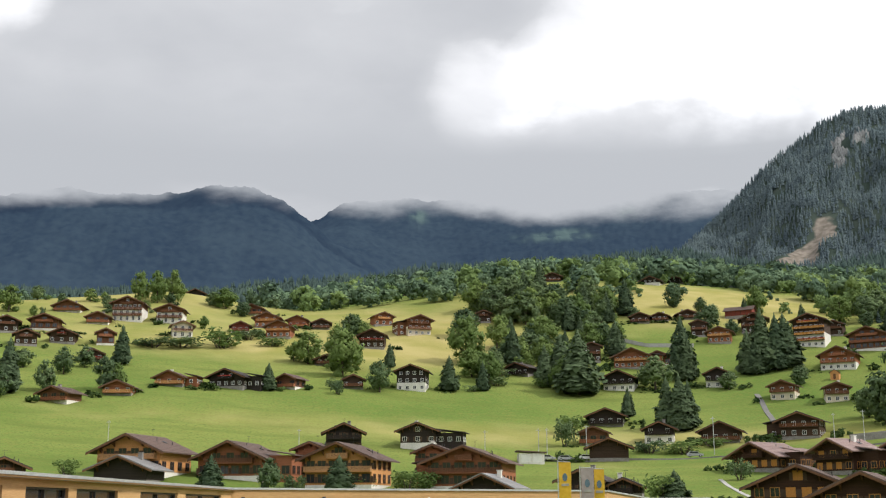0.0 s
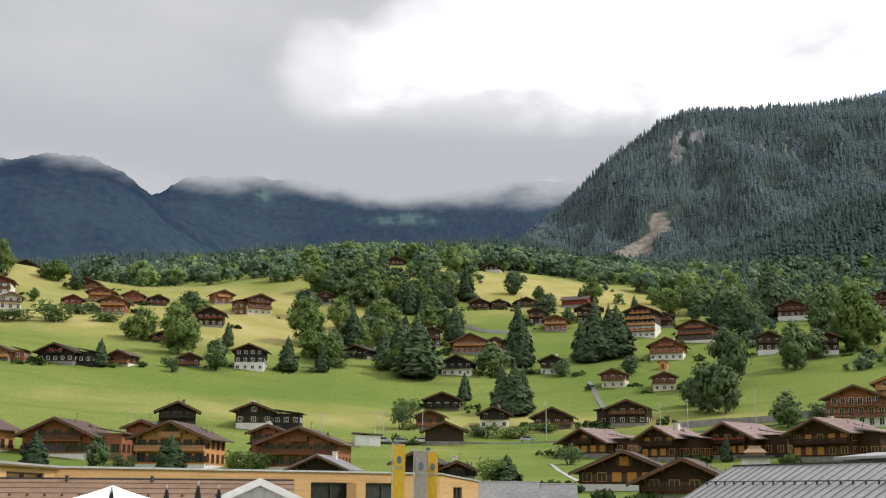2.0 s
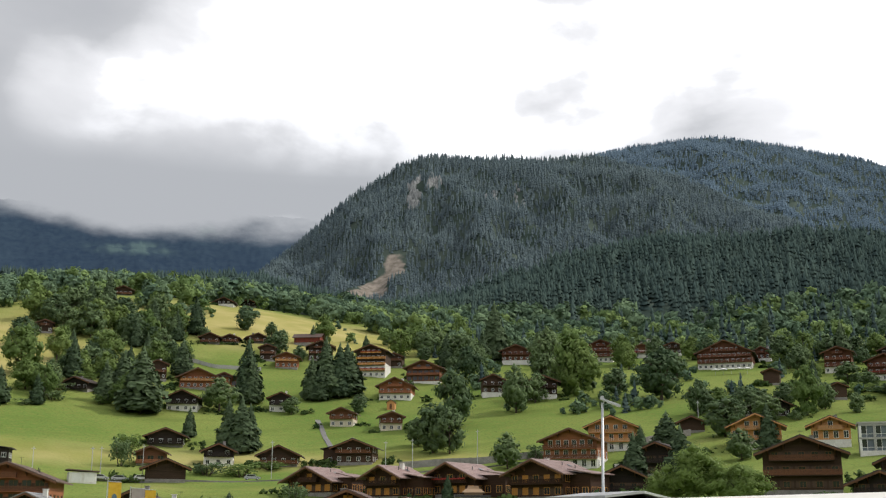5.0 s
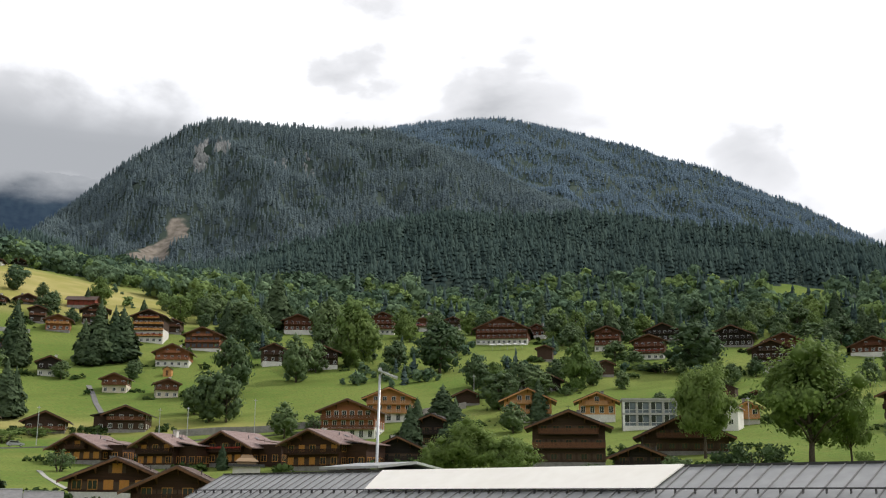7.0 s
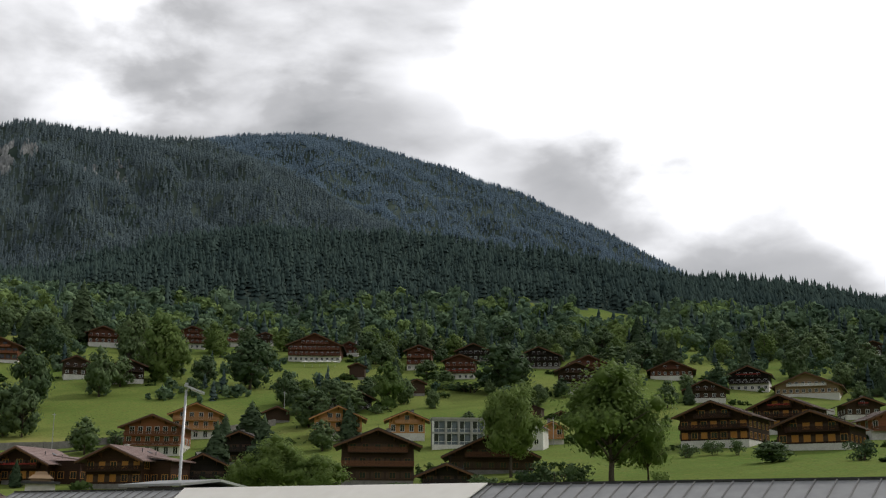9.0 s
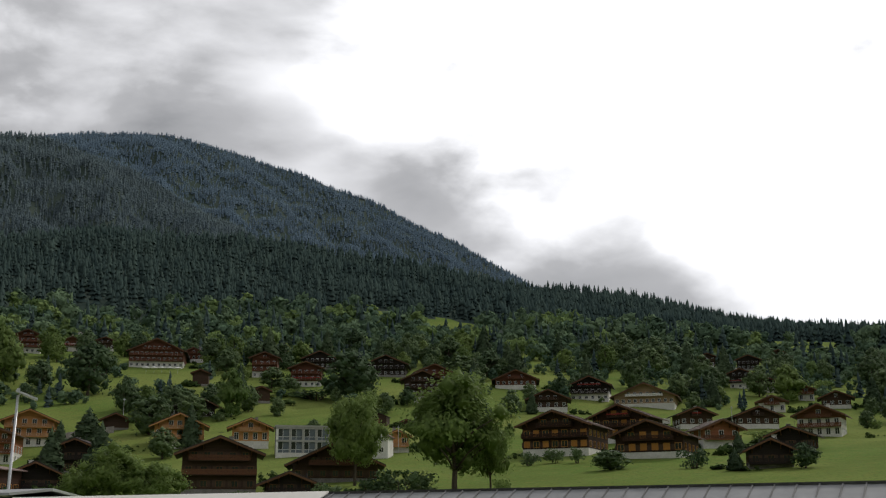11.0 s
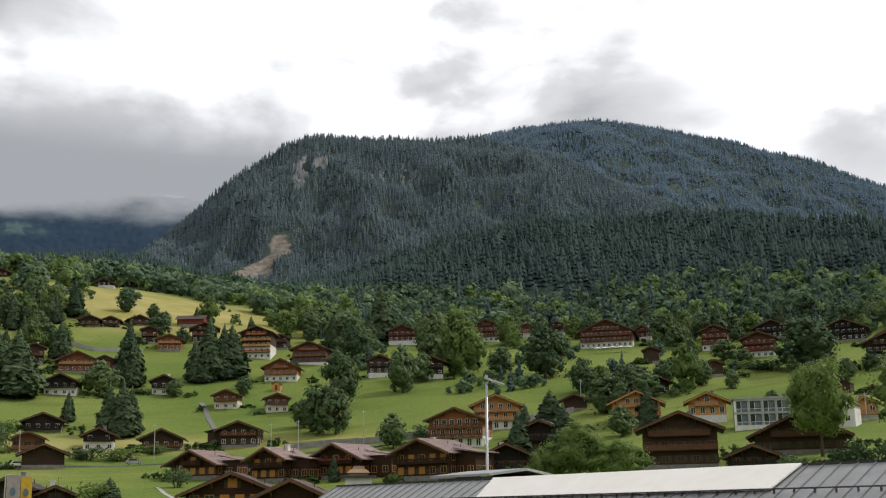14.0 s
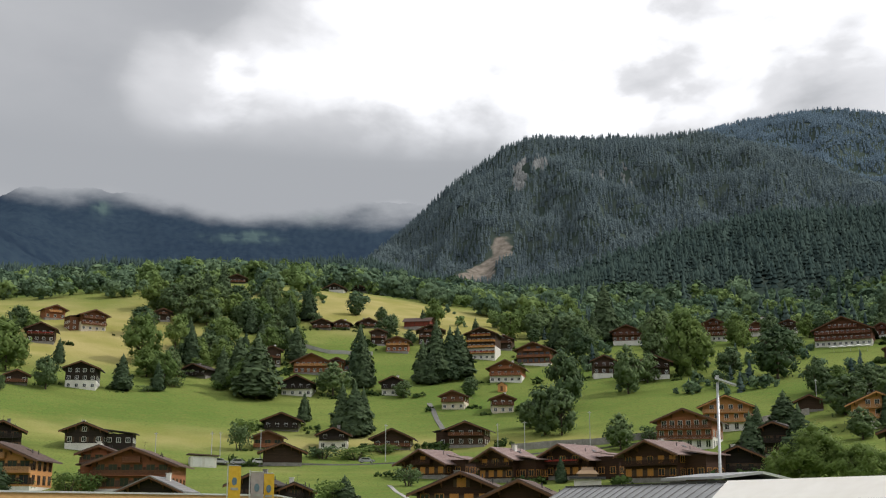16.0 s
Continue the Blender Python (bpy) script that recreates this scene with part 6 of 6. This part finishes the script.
            part("infill", Shape().box(xx, xx + 2.8, 0.24, 0.29, zz, zz + 2.7), "panel", ob)
            part("pane", Shape().box(xx + 0.1, xx + 1.2, 0.17, 0.21, zz + 0.85, zz + 2.6), "glass", o)


annex_block(41.9, 300)


def plain_house(bearing, distance, w, h, turn, mat, label):
    x, y, z = spot(bearing, distance)
    ob = thing("house", pose(x, y, z, 0, 0, -bearing + turn), label, "house")
    part("wall", Shape().prism([(-w / 2, -2), (w / 2, -2), (w / 2, h * 0.7), (0, h), (-w / 2, h * 0.7)], -4, 4), mat, ob)
    for s in (-1, 1):
        c = [(0, -4.6, h + 0.1), (s * (w / 2 + 0.5), -4.6, h * 0.67), (s * (w / 2 + 0.5), 4.6, h * 0.67), (0, 4.6, h + 0.1)]
        part("roof_slope", Shape().slab(c if s > 0 else c[::-1], (0, 0, 0.2)), "roof_brown", ob)
    me, pane, ww, wh = WINDOWS["white"]
    for xx in (-w / 4, w / 4):
        for zz in (1.0, 3.6):
            if zz + wh < h * 0.75:
                part("pane", pane, None, part("window", me, None, ob, at=pose(xx, -4.01, zz)))


plain_house(45.5, 290, 6.5, 7.0, -10, "plaster", "white rendered house between trees")
plain_house(31.1, 640, 8, 6.0, 10, "plaster", "small white house below the wood")


def garden_hut(bearing, distance, w, h, mat, label):
    x, y, z = spot(bearing, distance)
    ob = thing("garden_hut", pose(x, y, z, 0, 0, -bearing - 12), label, "hut", "garden huts")
    part("wall", Shape().prism([(-w / 2, -1), (w / 2, -1), (w / 2, h * 0.72), (0, h), (-w / 2, h * 0.72)], -w / 2, w / 2), mat, ob)
    for s in (-1, 1):
        c = [(0, -w / 2 - 0.4, h + 0.06), (s * (w / 2 + 0.35), -w / 2 - 0.4, h * 0.68), (s * (w / 2 + 0.35), w / 2 + 0.3, h * 0.68), (0, w / 2 + 0.3, h + 0.06)]
        part("roof_slope", Shape().slab(c if s > 0 else c[::-1], (0, 0, 0.14)), "roof_dark", ob)
    part("door", Shape().box(-0.45, 0.45, -w / 2 - 0.05, -w / 2, 0, 1.9).box(-0.38, 0.38, -w / 2 - 0.07, -w / 2 - 0.05, 0.9, 1.0), "verge", ob)


garden_hut(18.59, 444, 3.0, 3.4, "orange", "small new honey-coloured garden hut")
garden_hut(39.78, 438, 5.4, 3.6, "dark_metal", "dark blue-grey garden hut beside a hedge")
garden_hut(45.6, 372, 5.0, 3.4, "dark", "dark boarded hut beside a tree")


def open_parasol(bearing, distance):
    x, y, z = spot(bearing, distance)
    ob = thing("garden_parasol", pose(x, y, z), "open white parasol on a garden terrace", "parasol", "white garden parasols")
    part("pole", Shape().tube([(0, 0, -0.3), (0, 0, 2.75)], [0.05, 0.04], 6), "steel", ob)
    ring = [(1.7 * math.cos(k * 0.7854), 1.7 * math.sin(k * 0.7854)) for k in range(8)]
    part("canopy", Shape().add([(0, 0, 2.8)] + [(u, v, 2.2) for u, v in ring] + [(u, v, 2.0) for u, v in ring], [(0, 1 + k, 1 + (k + 1) % 8) for k in range(8)] + [(1 + k, 9 + k, 9 + (k + 1) % 8, 1 + (k + 1) % 8) for k in range(8)]), "canvas", ob)


for k in range(5):
    open_parasol(34.3 + 0.37 * k, 503)


# ---- parked cars ----
def car(bearing, distance, turn, mat, label):
    x, y, z = spot(bearing, distance)
    ob = thing("car", pose(x, y, z + 0.3, 0, 0, turn), label, "car", "parked cars")
    body = [(-2.1, 0.35), (2.1, 0.35), (2.12, 0.75), (1.2, 0.92), (0.55, 1.42), (-1.25, 1.45), (-1.95, 0.98), (-2.12, 0.85)]
    part("body", Shape().prism(body, -0.86, 0.86), mat, ob)
    part("side_window", Shape().prism([(-1.6, 0.95), (0.95, 0.93), (0.45, 1.34), (-1.2, 1.36)], -0.875, 0.875), "glass", ob)
    for xx in (-1.3, 1.3):
        for yy in (-0.82, 0.82):
            w = part("wheel", Shape().tube([(xx, yy - 0.1, 0.32), (xx, yy + 0.1, 0.32)], [0.32, 0.32], 12), "rubber", ob)
            part("rim", Shape().tube([(xx, yy - 0.115, 0.32), (xx, yy + 0.115, 0.32)], [0.19, 0.19], 10), "steel", w)


for b, d, t, m, l in ((5.0, 303, 4, "car_grey", "silver car parked beside the white garage"), (5.9, 303, -4, "car_grey", "grey car parked on the village road"), (6.9, 304, 0, "car_white", "white car parked on the village road"), (-7.8, 262, 10, "car_white", "white car parked behind a chalet"), (53.2, 425, -50, "car_white", "white car parked above the chalets"), (54.4, 424, -52, "car_white", "white car parked above the chalets"), (57.0, 262, -60, "car_white", "white car parked between big chalets"), (12.0, 312, -8, "car_grey", "grey car parked on the lane")):
    car(b, d, t, m, l)


# ---- the flat-roofed timber building across the street ----
def wood_hall():
    ob = thing("wooden_hall", Matrix(), "long flat-roofed hall clad in new larch boards", "building")
    top = 7.2
    a, b, c, d = Vector((-15.6, 26)), Vector((-13.3, 74.4)), Vector((12.4, 90.8)), Vector((17.1, 100.6))

    def wall(name, p, q, openings, z0, z1, end_top=None):
        """A boarded wall from p to q with real openings (start and end along it); pillars stand between."""
        u = (q - p).normalized()
        m = Matrix.Translation((p.x, p.y, 0)) @ Matrix.Rotation(math.atan2(u.y, u.x), 4, "Z")
        length, t2 = (q - p).length, end_top or top
        s = Shape()
        s.slab([(0, 0, z1), (length, 0, z1), (length, 0, t2), (0, 0, top)], (0, 0.4, 0))
        s.box(0, length, 0, 0.4, -0.5, z0)
        edge = [0] + [v for o in openings for v in o] + [length]
        for e0, e1 in zip(edge[::2], edge[1::2]):
            s.box(e0, e1, 0, 0.4, z0, z1)
        w = part(name, s, "cladding", ob, at=m)
        for e0, e1 in openings:
            o = part("window_frame", Shape().box(e0, e1, 0.12, 0.22, z1 - 0.08, z1).box(e0, e1, 0.12, 0.22, z0, z0 + 0.08).box(e0, e0 + 0.08, 0.12, 0.22, z0, z1).box(e1 - 0.08, e1, 0.12, 0.22, z0, z1).box((e0 + e1) / 2 - 0.04, (e0 + e1) / 2 + 0.04, 0.12, 0.22, z0, z1), "dark_metal", w)
            part("pane", Shape().box(e0, e1, 0.24, 0.27, z0, z1), "glass", o)
        z = z1 + 0.10
        while z < min(top, t2) - 0.1:
            part("board", Shape().box(0, length, -0.014, -0.002, z, z + 0.12), "cladding", w)
            z += 0.135
        cap = Shape().slab([(-0.1, -0.12, top), (length + 0.1, -0.12, t2), (length + 0.1, 0.5, t2), (-0.1, 0.5, top)], (0, 0, 0.12))
        part("roof_edge", cap, "steel", w, "pale metal roof edging")
        return w

    wall("west_wing", a, b, [(9, 14.2), (16.2, 20.4), (21.3, 26.4), (29.7, 36.1), (37.7, 45.7)], 5.0, 6.82)
    wall("main_front", b, c, [(1.5, 6.5), (8.2, 13.2), (14.6, 17.2), (18.6, 22.2), (23.4, 26.6)], 4.2, 6.5)
    wall("end_wall", c, d, [(3.6, 6.0)], 5.0, 6.25, 6.73)
    part("roof_deck", Shape().add([(a.x + 0.5, a.y, top - 0.1), (b.x + 0.3, b.y + 0.5, top - 0.1), (c.x, c.y + 0.5, top - 0.1), (d.x - 0.3, d.y, 6.6), (-30, 112, 6.6), (-34, 26, top - 0.1)], [(0, 1, 2, 3, 4, 5)]), "concrete", ob)
    for k in range(5):
        p = b + (c - b) * (0.02 + 0.235 * k)
        part("pillar", Shape().box(p.x - 0.35, p.x + 0.35, p.y - 0.55, p.y + 0.1, -0.5, 6.45), "cladding", ob)


wood_hall()


def banner(bearing, distance, top, wide, cloth):
    a = radians(bearing)
    x, y = distance * math.sin(a), distance * math.cos(a)
    ob = thing("banner", pose(x, y, height(x, y), 0, 0, -bearing), "tall %s advertising banner on a steel mast" % ("yellow" if cloth == "banner_yellow" else "grey"), "banner", "banners by the hall")
    t = top - height(x, y)
    part("mast", Shape().tube([(-wide / 2, 0, -0.3), (-wide / 2, 0, t + 0.1)], [0.05, 0.035], 8), "steel", ob)
    part("arm", Shape().tube([(-wide / 2, 0, t), (wide / 2, 0, t - 0.04)], [0.025, 0.02], 6), "steel", ob)
    s = Shape()
    for i in range(25):
        z = t - 0.05 - i * 0.24
        for k in range(7):
            u = k / 6
            s.v.append((-wide / 2 + 0.06 + (wide - 0.06) * u + 0.02 * math.sin(i * 0.4), 0.05 * math.sin(i * 0.55 + u * 4) * u, z))
    s.f = [(i * 7 + k, i * 7 + k + 7, i * 7 + k + 8, i * 7 + k + 1) for i in range(24) for k in range(6)]
    part("cloth", s, cloth, ob, smooth=True)
    e = Shape()
    ring = [(0.17 * math.cos(q * 0.5236) + 0.03, -0.075, t - 1.05 + 0.27 * math.sin(q * 0.5236)) for q in range(12)]
    e.add(ring + [(p[0], -0.06, p[2]) for p in ring], [tuple(range(11, -1, -1))] + [(i, (i + 1) % 12, (i + 1) % 12 + 12, i + 12) for i in range(12)])
    part("emblem", e, "blue", ob, "blue oval emblem")
    part("emblem_band", Shape().box(-0.2, 0.28, -0.085, -0.06, t - 1.62, t - 1.46), "concrete", ob)


banner(5.8, 80, 9.05, 0.86, "banner_yellow")
banner(6.86, 80, 8.65, 0.90, "banner_grey")
banner(7.42, 81, 8.6, 0.74, "banner_yellow")


# ---- the brown-roofed terrace house, tent and parasols ----
def brown_roof():
    ob = thing("terrace_house", Matrix(), "low house with a brown tiled roof and snow hooks", "house")
    x0, x1, yr, zr = -24.0, 0.6, 40.0, 6.28
    slope = 0.46
    part("wall", Shape().box(x0 + 0.5, x1 - 0.5, 35.0, 45.0, -0.5, zr - 2.35), "plaster", ob)
    for s in (-1, 1):
        c = [(x0, yr, zr), (x0, yr + s * 5.6, zr - 5.6 * slope), (x1, yr + s * 5.6, zr - 5.6 * slope), (x1, yr, zr)]
        part("roof_slope", Shape().slab(c if s < 0 else c[::-1], (0, 0, -0.2)), "tile_brown", ob)
    for i in range(16):
        y0 = yr - i * 0.35
        part("tile_course", Shape().slab([(x0, y0, zr - i * 0.35 * slope + 0.012), (x0, y0 - 0.34, zr - (i * 0.35 + 0.34) * slope + 0.035), (x1, y0 - 0.34, zr - (i * 0.35 + 0.34) * slope + 0.035), (x1, y0, zr - i * 0.35 * slope + 0.012)], (0, 0, 0.018)), "tile_brown", ob)
    part("ridge_cap", Shape().box(x0, x1, yr - 0.10, yr + 0.10, zr - 0.02, zr + 0.05), "dark_metal", ob)
    for xx in (-6.7, -4.0, -11.5, -16.0):
        part("vent_pipe", Shape().tube([(xx, yr - 0.25, zr - 0.3), (xx, yr - 0.25, zr + 0.12)], [0.06, 0.06], 8), "dark_metal", ob)
    hook = Shape().box(-0.03, 0.03, -0.09, 0.02, 0, 0.06).mesh("snow_hook", "dark_metal")
    for k in range(4):
        for i in range(46):
            y = yr - 1.2 - k * 0.7
            part("snow_hook", hook, None, ob, at=pose(x0 + 0.4 + i * 0.53 + (k % 2) * 0.26, y, zr - (yr - y) * slope + 0.03))


brown_roof()


def pavilion():
    ob = thing("pavilion", pose(-0.4, 33, 3.4), "pale boarded garden pavilion with grey roof edges", "pavilion")
    h, w = 2.86, 5.2
    part("wall", Shape().prism([(-2.2, 0), (2.2, 0), (2.2, h - 1.15), (0, h - 0.15), (-2.2, h - 1.15)], 0, 4), "plaster", ob)
    for s in (-1, 1):
        c = [(0, -0.5, h), (s * w / 2, -0.5, h - w / 2 * 0.45), (s * w / 2, 4.4, h - w / 2 * 0.45), (0, 4.4, h)]
        part("roof_slope", Shape().slab(c if s > 0 else c[::-1], (0, 0, -0.12)), "seam", ob)
        c = [(0, -0.56, h + 0.04), (s * w / 2, -0.56, h - w / 2 * 0.45 + 0.04), (s * w / 2, -0.56, h - w / 2 * 0.45 - 0.16), (0, -0.56, h - 0.16)]
        part("verge_board", Shape().slab(c, (0, 0.055, 0)), "white", ob)
    for i in range(14):
        xx = -2.1 + i * 0.32
        part("board", Shape().box(xx, xx + 0.27, -0.03, -0.003, 0, h - 0.2 - abs(xx + 0.13) * 0.47), "white", ob)


pavilion()


def tent():
    ob = thing("tent", pose(-3.8, 29, 3.4), "white pointed canvas party tent", "tent")
    s = Shape()
    n = 8
    for i in range(n + 1):
        u = i / n
        r, z = 2.3 * u, 2.67 - 0.78 * u ** 0.9
        s.v += [(-r, -r, z), (r, -r, z), (r, r, z), (-r, r, z)]
    s.f = [(4 * i + k, 4 * i + k + 4, 4 * i + (k + 1) % 4 + 4, 4 * i + (k + 1) % 4) for i in range(n) for k in range(4)]
    part("canopy", s, "canvas", ob)
    part("valance", Shape().box(-2.3, 2.3, -2.32, -2.29, 1.62, 1.9).box(-2.3, 2.3, 2.29, 2.32, 1.62, 1.9).box(-2.32, -2.29, -2.3, 2.3, 1.62, 1.9).box(2.29, 2.32, -2.3, 2.3, 1.62, 1.9), "canvas", ob)
    for sx in (-2.25, 2.25):
        for sy in (-2.25, 2.25):
            part("leg", Shape().tube([(sx, sy, 0), (sx, sy, 1.9)], [0.04, 0.04], 8), "steel", ob)


tent()


def parasol(x, y, tip):
    ob = thing("parasol", pose(x, y, 3.4), "closed black parasol on a thin pole", "parasol", "parasols on the terrace")
    h = tip - 3.4
    part("pole", Shape().tube([(0, 0, 0), (0, 0, h)], [0.025, 0.02], 8), "steel", ob)
    s = Shape()
    for i, (z, r) in enumerate(((h - 0.02, 0.012), (h - 0.25, 0.055), (h - 0.7, 0.13), (h - 1.1, 0.17), (h - 1.45, 0.12))):
        for k in range(16):
            a = k * 0.3927
            q = r * (1.0 if k % 2 else 0.62)
            s.v.append((q * math.cos(a), q * math.sin(a), z))
    s.f = [(16 * i + k, 16 * i + 16 + k, 16 * i + 16 + (k + 1) % 16, 16 * i + (k + 1) % 16) for i in range(4) for k in range(16)] + [tuple(range(64, 80))]
    part("cloth", s, "canvas_black", ob)
    part("foot", Shape().tube([(0, 0, 0), (0, 0, 0.08)], [0.3, 0.28], 12), "concrete", ob)


for b, d, up in ((-7.48, 25, 0.06), (-5.0, 27, 0.18), (-3.55, 25, 0.35), (-2.6, 28, 0.2)):
    parasol(d * math.sin(radians(b)), d * math.cos(radians(b)), EYE + d * math.tan(radians(up)))

tagged(new("terrace", Shape().box(-26, 9, -8, 33.8, -1, 3.4).mesh("terrace", "concrete")), "grey paved terrace above the street", "terrace", kind="structure")


# ---- grey roofs between the hall and the village ----
def grey_roof(bearing, distance, long, top, label, dark_end=True):
    a = radians(bearing)
    x, y = distance * math.sin(a), distance * math.cos(a)
    ob = thing("house", pose(x, y, 0, 0, 0, -bearing), label, "house")
    part("wall", Shape().box(-long / 2 + 0.4, long / 2 - 0.4, -3.6, 3.6, -0.5, top - 1.9), "grey_wood", ob)
    part("gable", Shape().add([(s * (long / 2 - 0.4), yy, zz) for s in (-1, 1) for yy, zz in ((-3.6, top - 1.9), (3.6, top - 1.9), (0, top - 0.2))], [(0, 2, 1), (3, 4, 5), (0, 3, 5, 2), (1, 2, 5, 4)]), "black", ob)
    for s in (-1, 1):
        c = [(-long / 2, 0, top), (-long / 2, s * 4.4, top - 2.1), (long / 2, s * 4.4, top - 2.1), (long / 2, 0, top)]
        part("roof_slope", Shape().slab(c if s < 0 else c[::-1], (0, 0, -0.18)), "roof_grey", ob)
    part("ridge_cap", Shape().box(-long / 2, long / 2, -0.12, 0.12, top - 0.02, top + 0.07), "steel", ob)


grey_roof(11.0, 112, 6.2, 6.83, "low house with a plain grey slate roof")
grey_roof(13.5, 118, 3.6, 6.7, "small house with a pale grey roof")


# ---- the sheet-metal roof beside the terrace ----
def metal_hall():
    """Local x runs along the ridge towards the street, local -y down the slope that faces the terrace."""
    m = Matrix.Translation((20.5, 55.0, 0)) @ Matrix.Rotation(math.atan2(-35.0, 8.1), 4, "Z")
    ob = thing("metal_roof_hall", m, "low hall under a grey standing-seam metal roof with snow rail", "building")
    zr, s, x0, x1, deep = 7.2, 0.52, 2.4, 58.0, 6.0
    part("wall", Shape().box(x0 + 0.5, x1, -deep + 0.5, deep - 0.5, -0.5, zr - deep * s - 0.05), "plaster", ob)
    for side in (-1, 1):
        c = [(x0, 0, zr), (x0, side * deep, zr - deep * s), (x1, side * deep, zr - deep * s), (x1, 0, zr)]
        part("roof_slope", Shape().slab(c if side < 0 else c[::-1], (0, 0, -0.16)), "seam", ob)
    seam = Shape().slab([(-0.018, -0.02, 0), (-0.018, -deep, -deep * s), (0.018, -deep, -deep * s), (0.018, -0.02, 0)], (0, 0, 0.035)).mesh("seam", "roof_grey")
    for i in range(95):
        part("seam", seam, None, ob, at=pose(x0 + 0.05 + i * 0.582, 0, zr))
    part("ridge_cap", Shape().box(x0, x1, -0.10, 0.10, zr - 0.04, zr + 0.035), "dark_metal", ob)
    # white membrane laid between ridge and snow rail
    part("membrane", Shape().slab([(13.6, -0.14, zr - 0.14 * s + 0.07), (14.2, -1.62, zr - 1.62 * s + 0.07), (27.7, -1.62, zr - 1.62 * s + 0.07), (27.9, -0.14, zr - 0.14 * s + 0.07)], (0, 0, 0.05)), "membrane", ob, "white roof membrane")
    for k, d in enumerate((1.66, 1.78)):
        part("snow_rail", Shape().tube([(x0 + 0.2, -d, zr - d * s + 0.13 + 0.04 * k), (x1, -d, zr - d * s + 0.13 + 0.04 * k)], [0.014, 0.014], 6), "dark_metal", ob)
    bracket = Shape().box(-0.009, 0.009, -0.05, 0.05, 0, 0.15).mesh("rail_bracket", "dark_metal")
    for i in range(80):
        part("rail_bracket", bracket, None, ob, at=pose(x0 + 0.3 + i * 0.7, -1.72, zr - 1.72 * s))
    # raised part behind the ridge
    part("raised_roof", Shape().slab([(3.2, 5.0, 7.66), (3.2, 7.5, 7.92), (7.6, 7.5, 7.92), (7.6, 5.0, 7.66)][::-1], (0, 0, -0.12)), "seam", ob, "pale raised metal roof")
    part("raised_roof_back", Shape().slab([(3.2, 7.5, 7.92), (3.2, 9.5, 7.6), (7.6, 9.5, 7.6), (7.6, 7.5, 7.92)][::-1], (0, 0, -0.12)), "steel", ob)
    part("raised_wall", Shape().box(3.5, 7.4, 5.3, 9.2, 3.5, 7.5), "dark_metal", ob)


metal_hall()


def vent_tower():
    x, y = 64 * math.sin(radians(22.75)), 64 * math.cos(radians(22.75))
    ob = thing("vent_tower", pose(x, y, 0, 0, 0, -23), "pale stepped ventilation tower with a small hipped cap", "chimney")
    part("shaft", Shape().box(-0.72, 0.72, -0.72, 0.72, -0.5, 7.75), "plaster", ob)
    part("cornice", Shape().box(-0.95, 0.95, -0.95, 0.95, 7.75, 7.87), "dark_metal", ob)
    q = Shape()
    for z0, z1, r0, r1 in ((7.87, 8.02, 0.5, 0.5), (8.02, 8.22, 0.62, 0.4), (8.22, 8.38, 0.34, 0.28)):
        q.add([(-r0, -r0, z0), (r0, -r0, z0), (r0, r0, z0), (-r0, r0, z0), (-r1, -r1, z1), (r1, -r1, z1), (r1, r1, z1), (-r1, r1, z1)], [(3, 2, 1, 0), (4, 5, 6, 7), (0, 1, 5, 4), (1, 2, 6, 5), (2, 3, 7, 6), (3, 0, 4, 7)])
    part("cap", q, "tan", ob)


vent_tower()


def street_lamp():
    x, y = 62 * math.sin(radians(28.85)), 62 * math.cos(radians(28.85))
    ob = thing("street_lamp", pose(x, y, height(x, y), 0, 1.0, -28.7), "tall pale steel lamp mast with a flat tilted head", "lamp")
    part("mast", Shape().tube([(0, 0, -0.3), (0, 0, 5), (0, 0, 11.3)], [0.10, 0.085, 0.065], 12), "steel", ob, smooth=True)
    part("bracket", Shape().tube([(0, 0, 11.2), (0.12, 0, 11.42), (0.3, 0, 11.42)], [0.05, 0.05, 0.04], 8), "steel", ob)
    part("head", Shape().slab([(-0.12, -0.17, 11.48), (0.95, -0.2, 11.1), (0.95, 0.2, 11.1), (-0.12, 0.17, 11.48)], (0, 0, 0.1)), "steel", ob)
    part("diffuser", Shape().slab([(0.25, -0.14, 11.33), (0.9, -0.16, 11.1), (0.9, 0.16, 11.1), (0.25, 0.14, 11.33)], (0, 0, -0.02)), "white", ob)
    part("sensor", Shape().box(-0.08, 0.08, -0.08, 0.08, 11.5, 11.66), "steel", ob)


street_lamp()
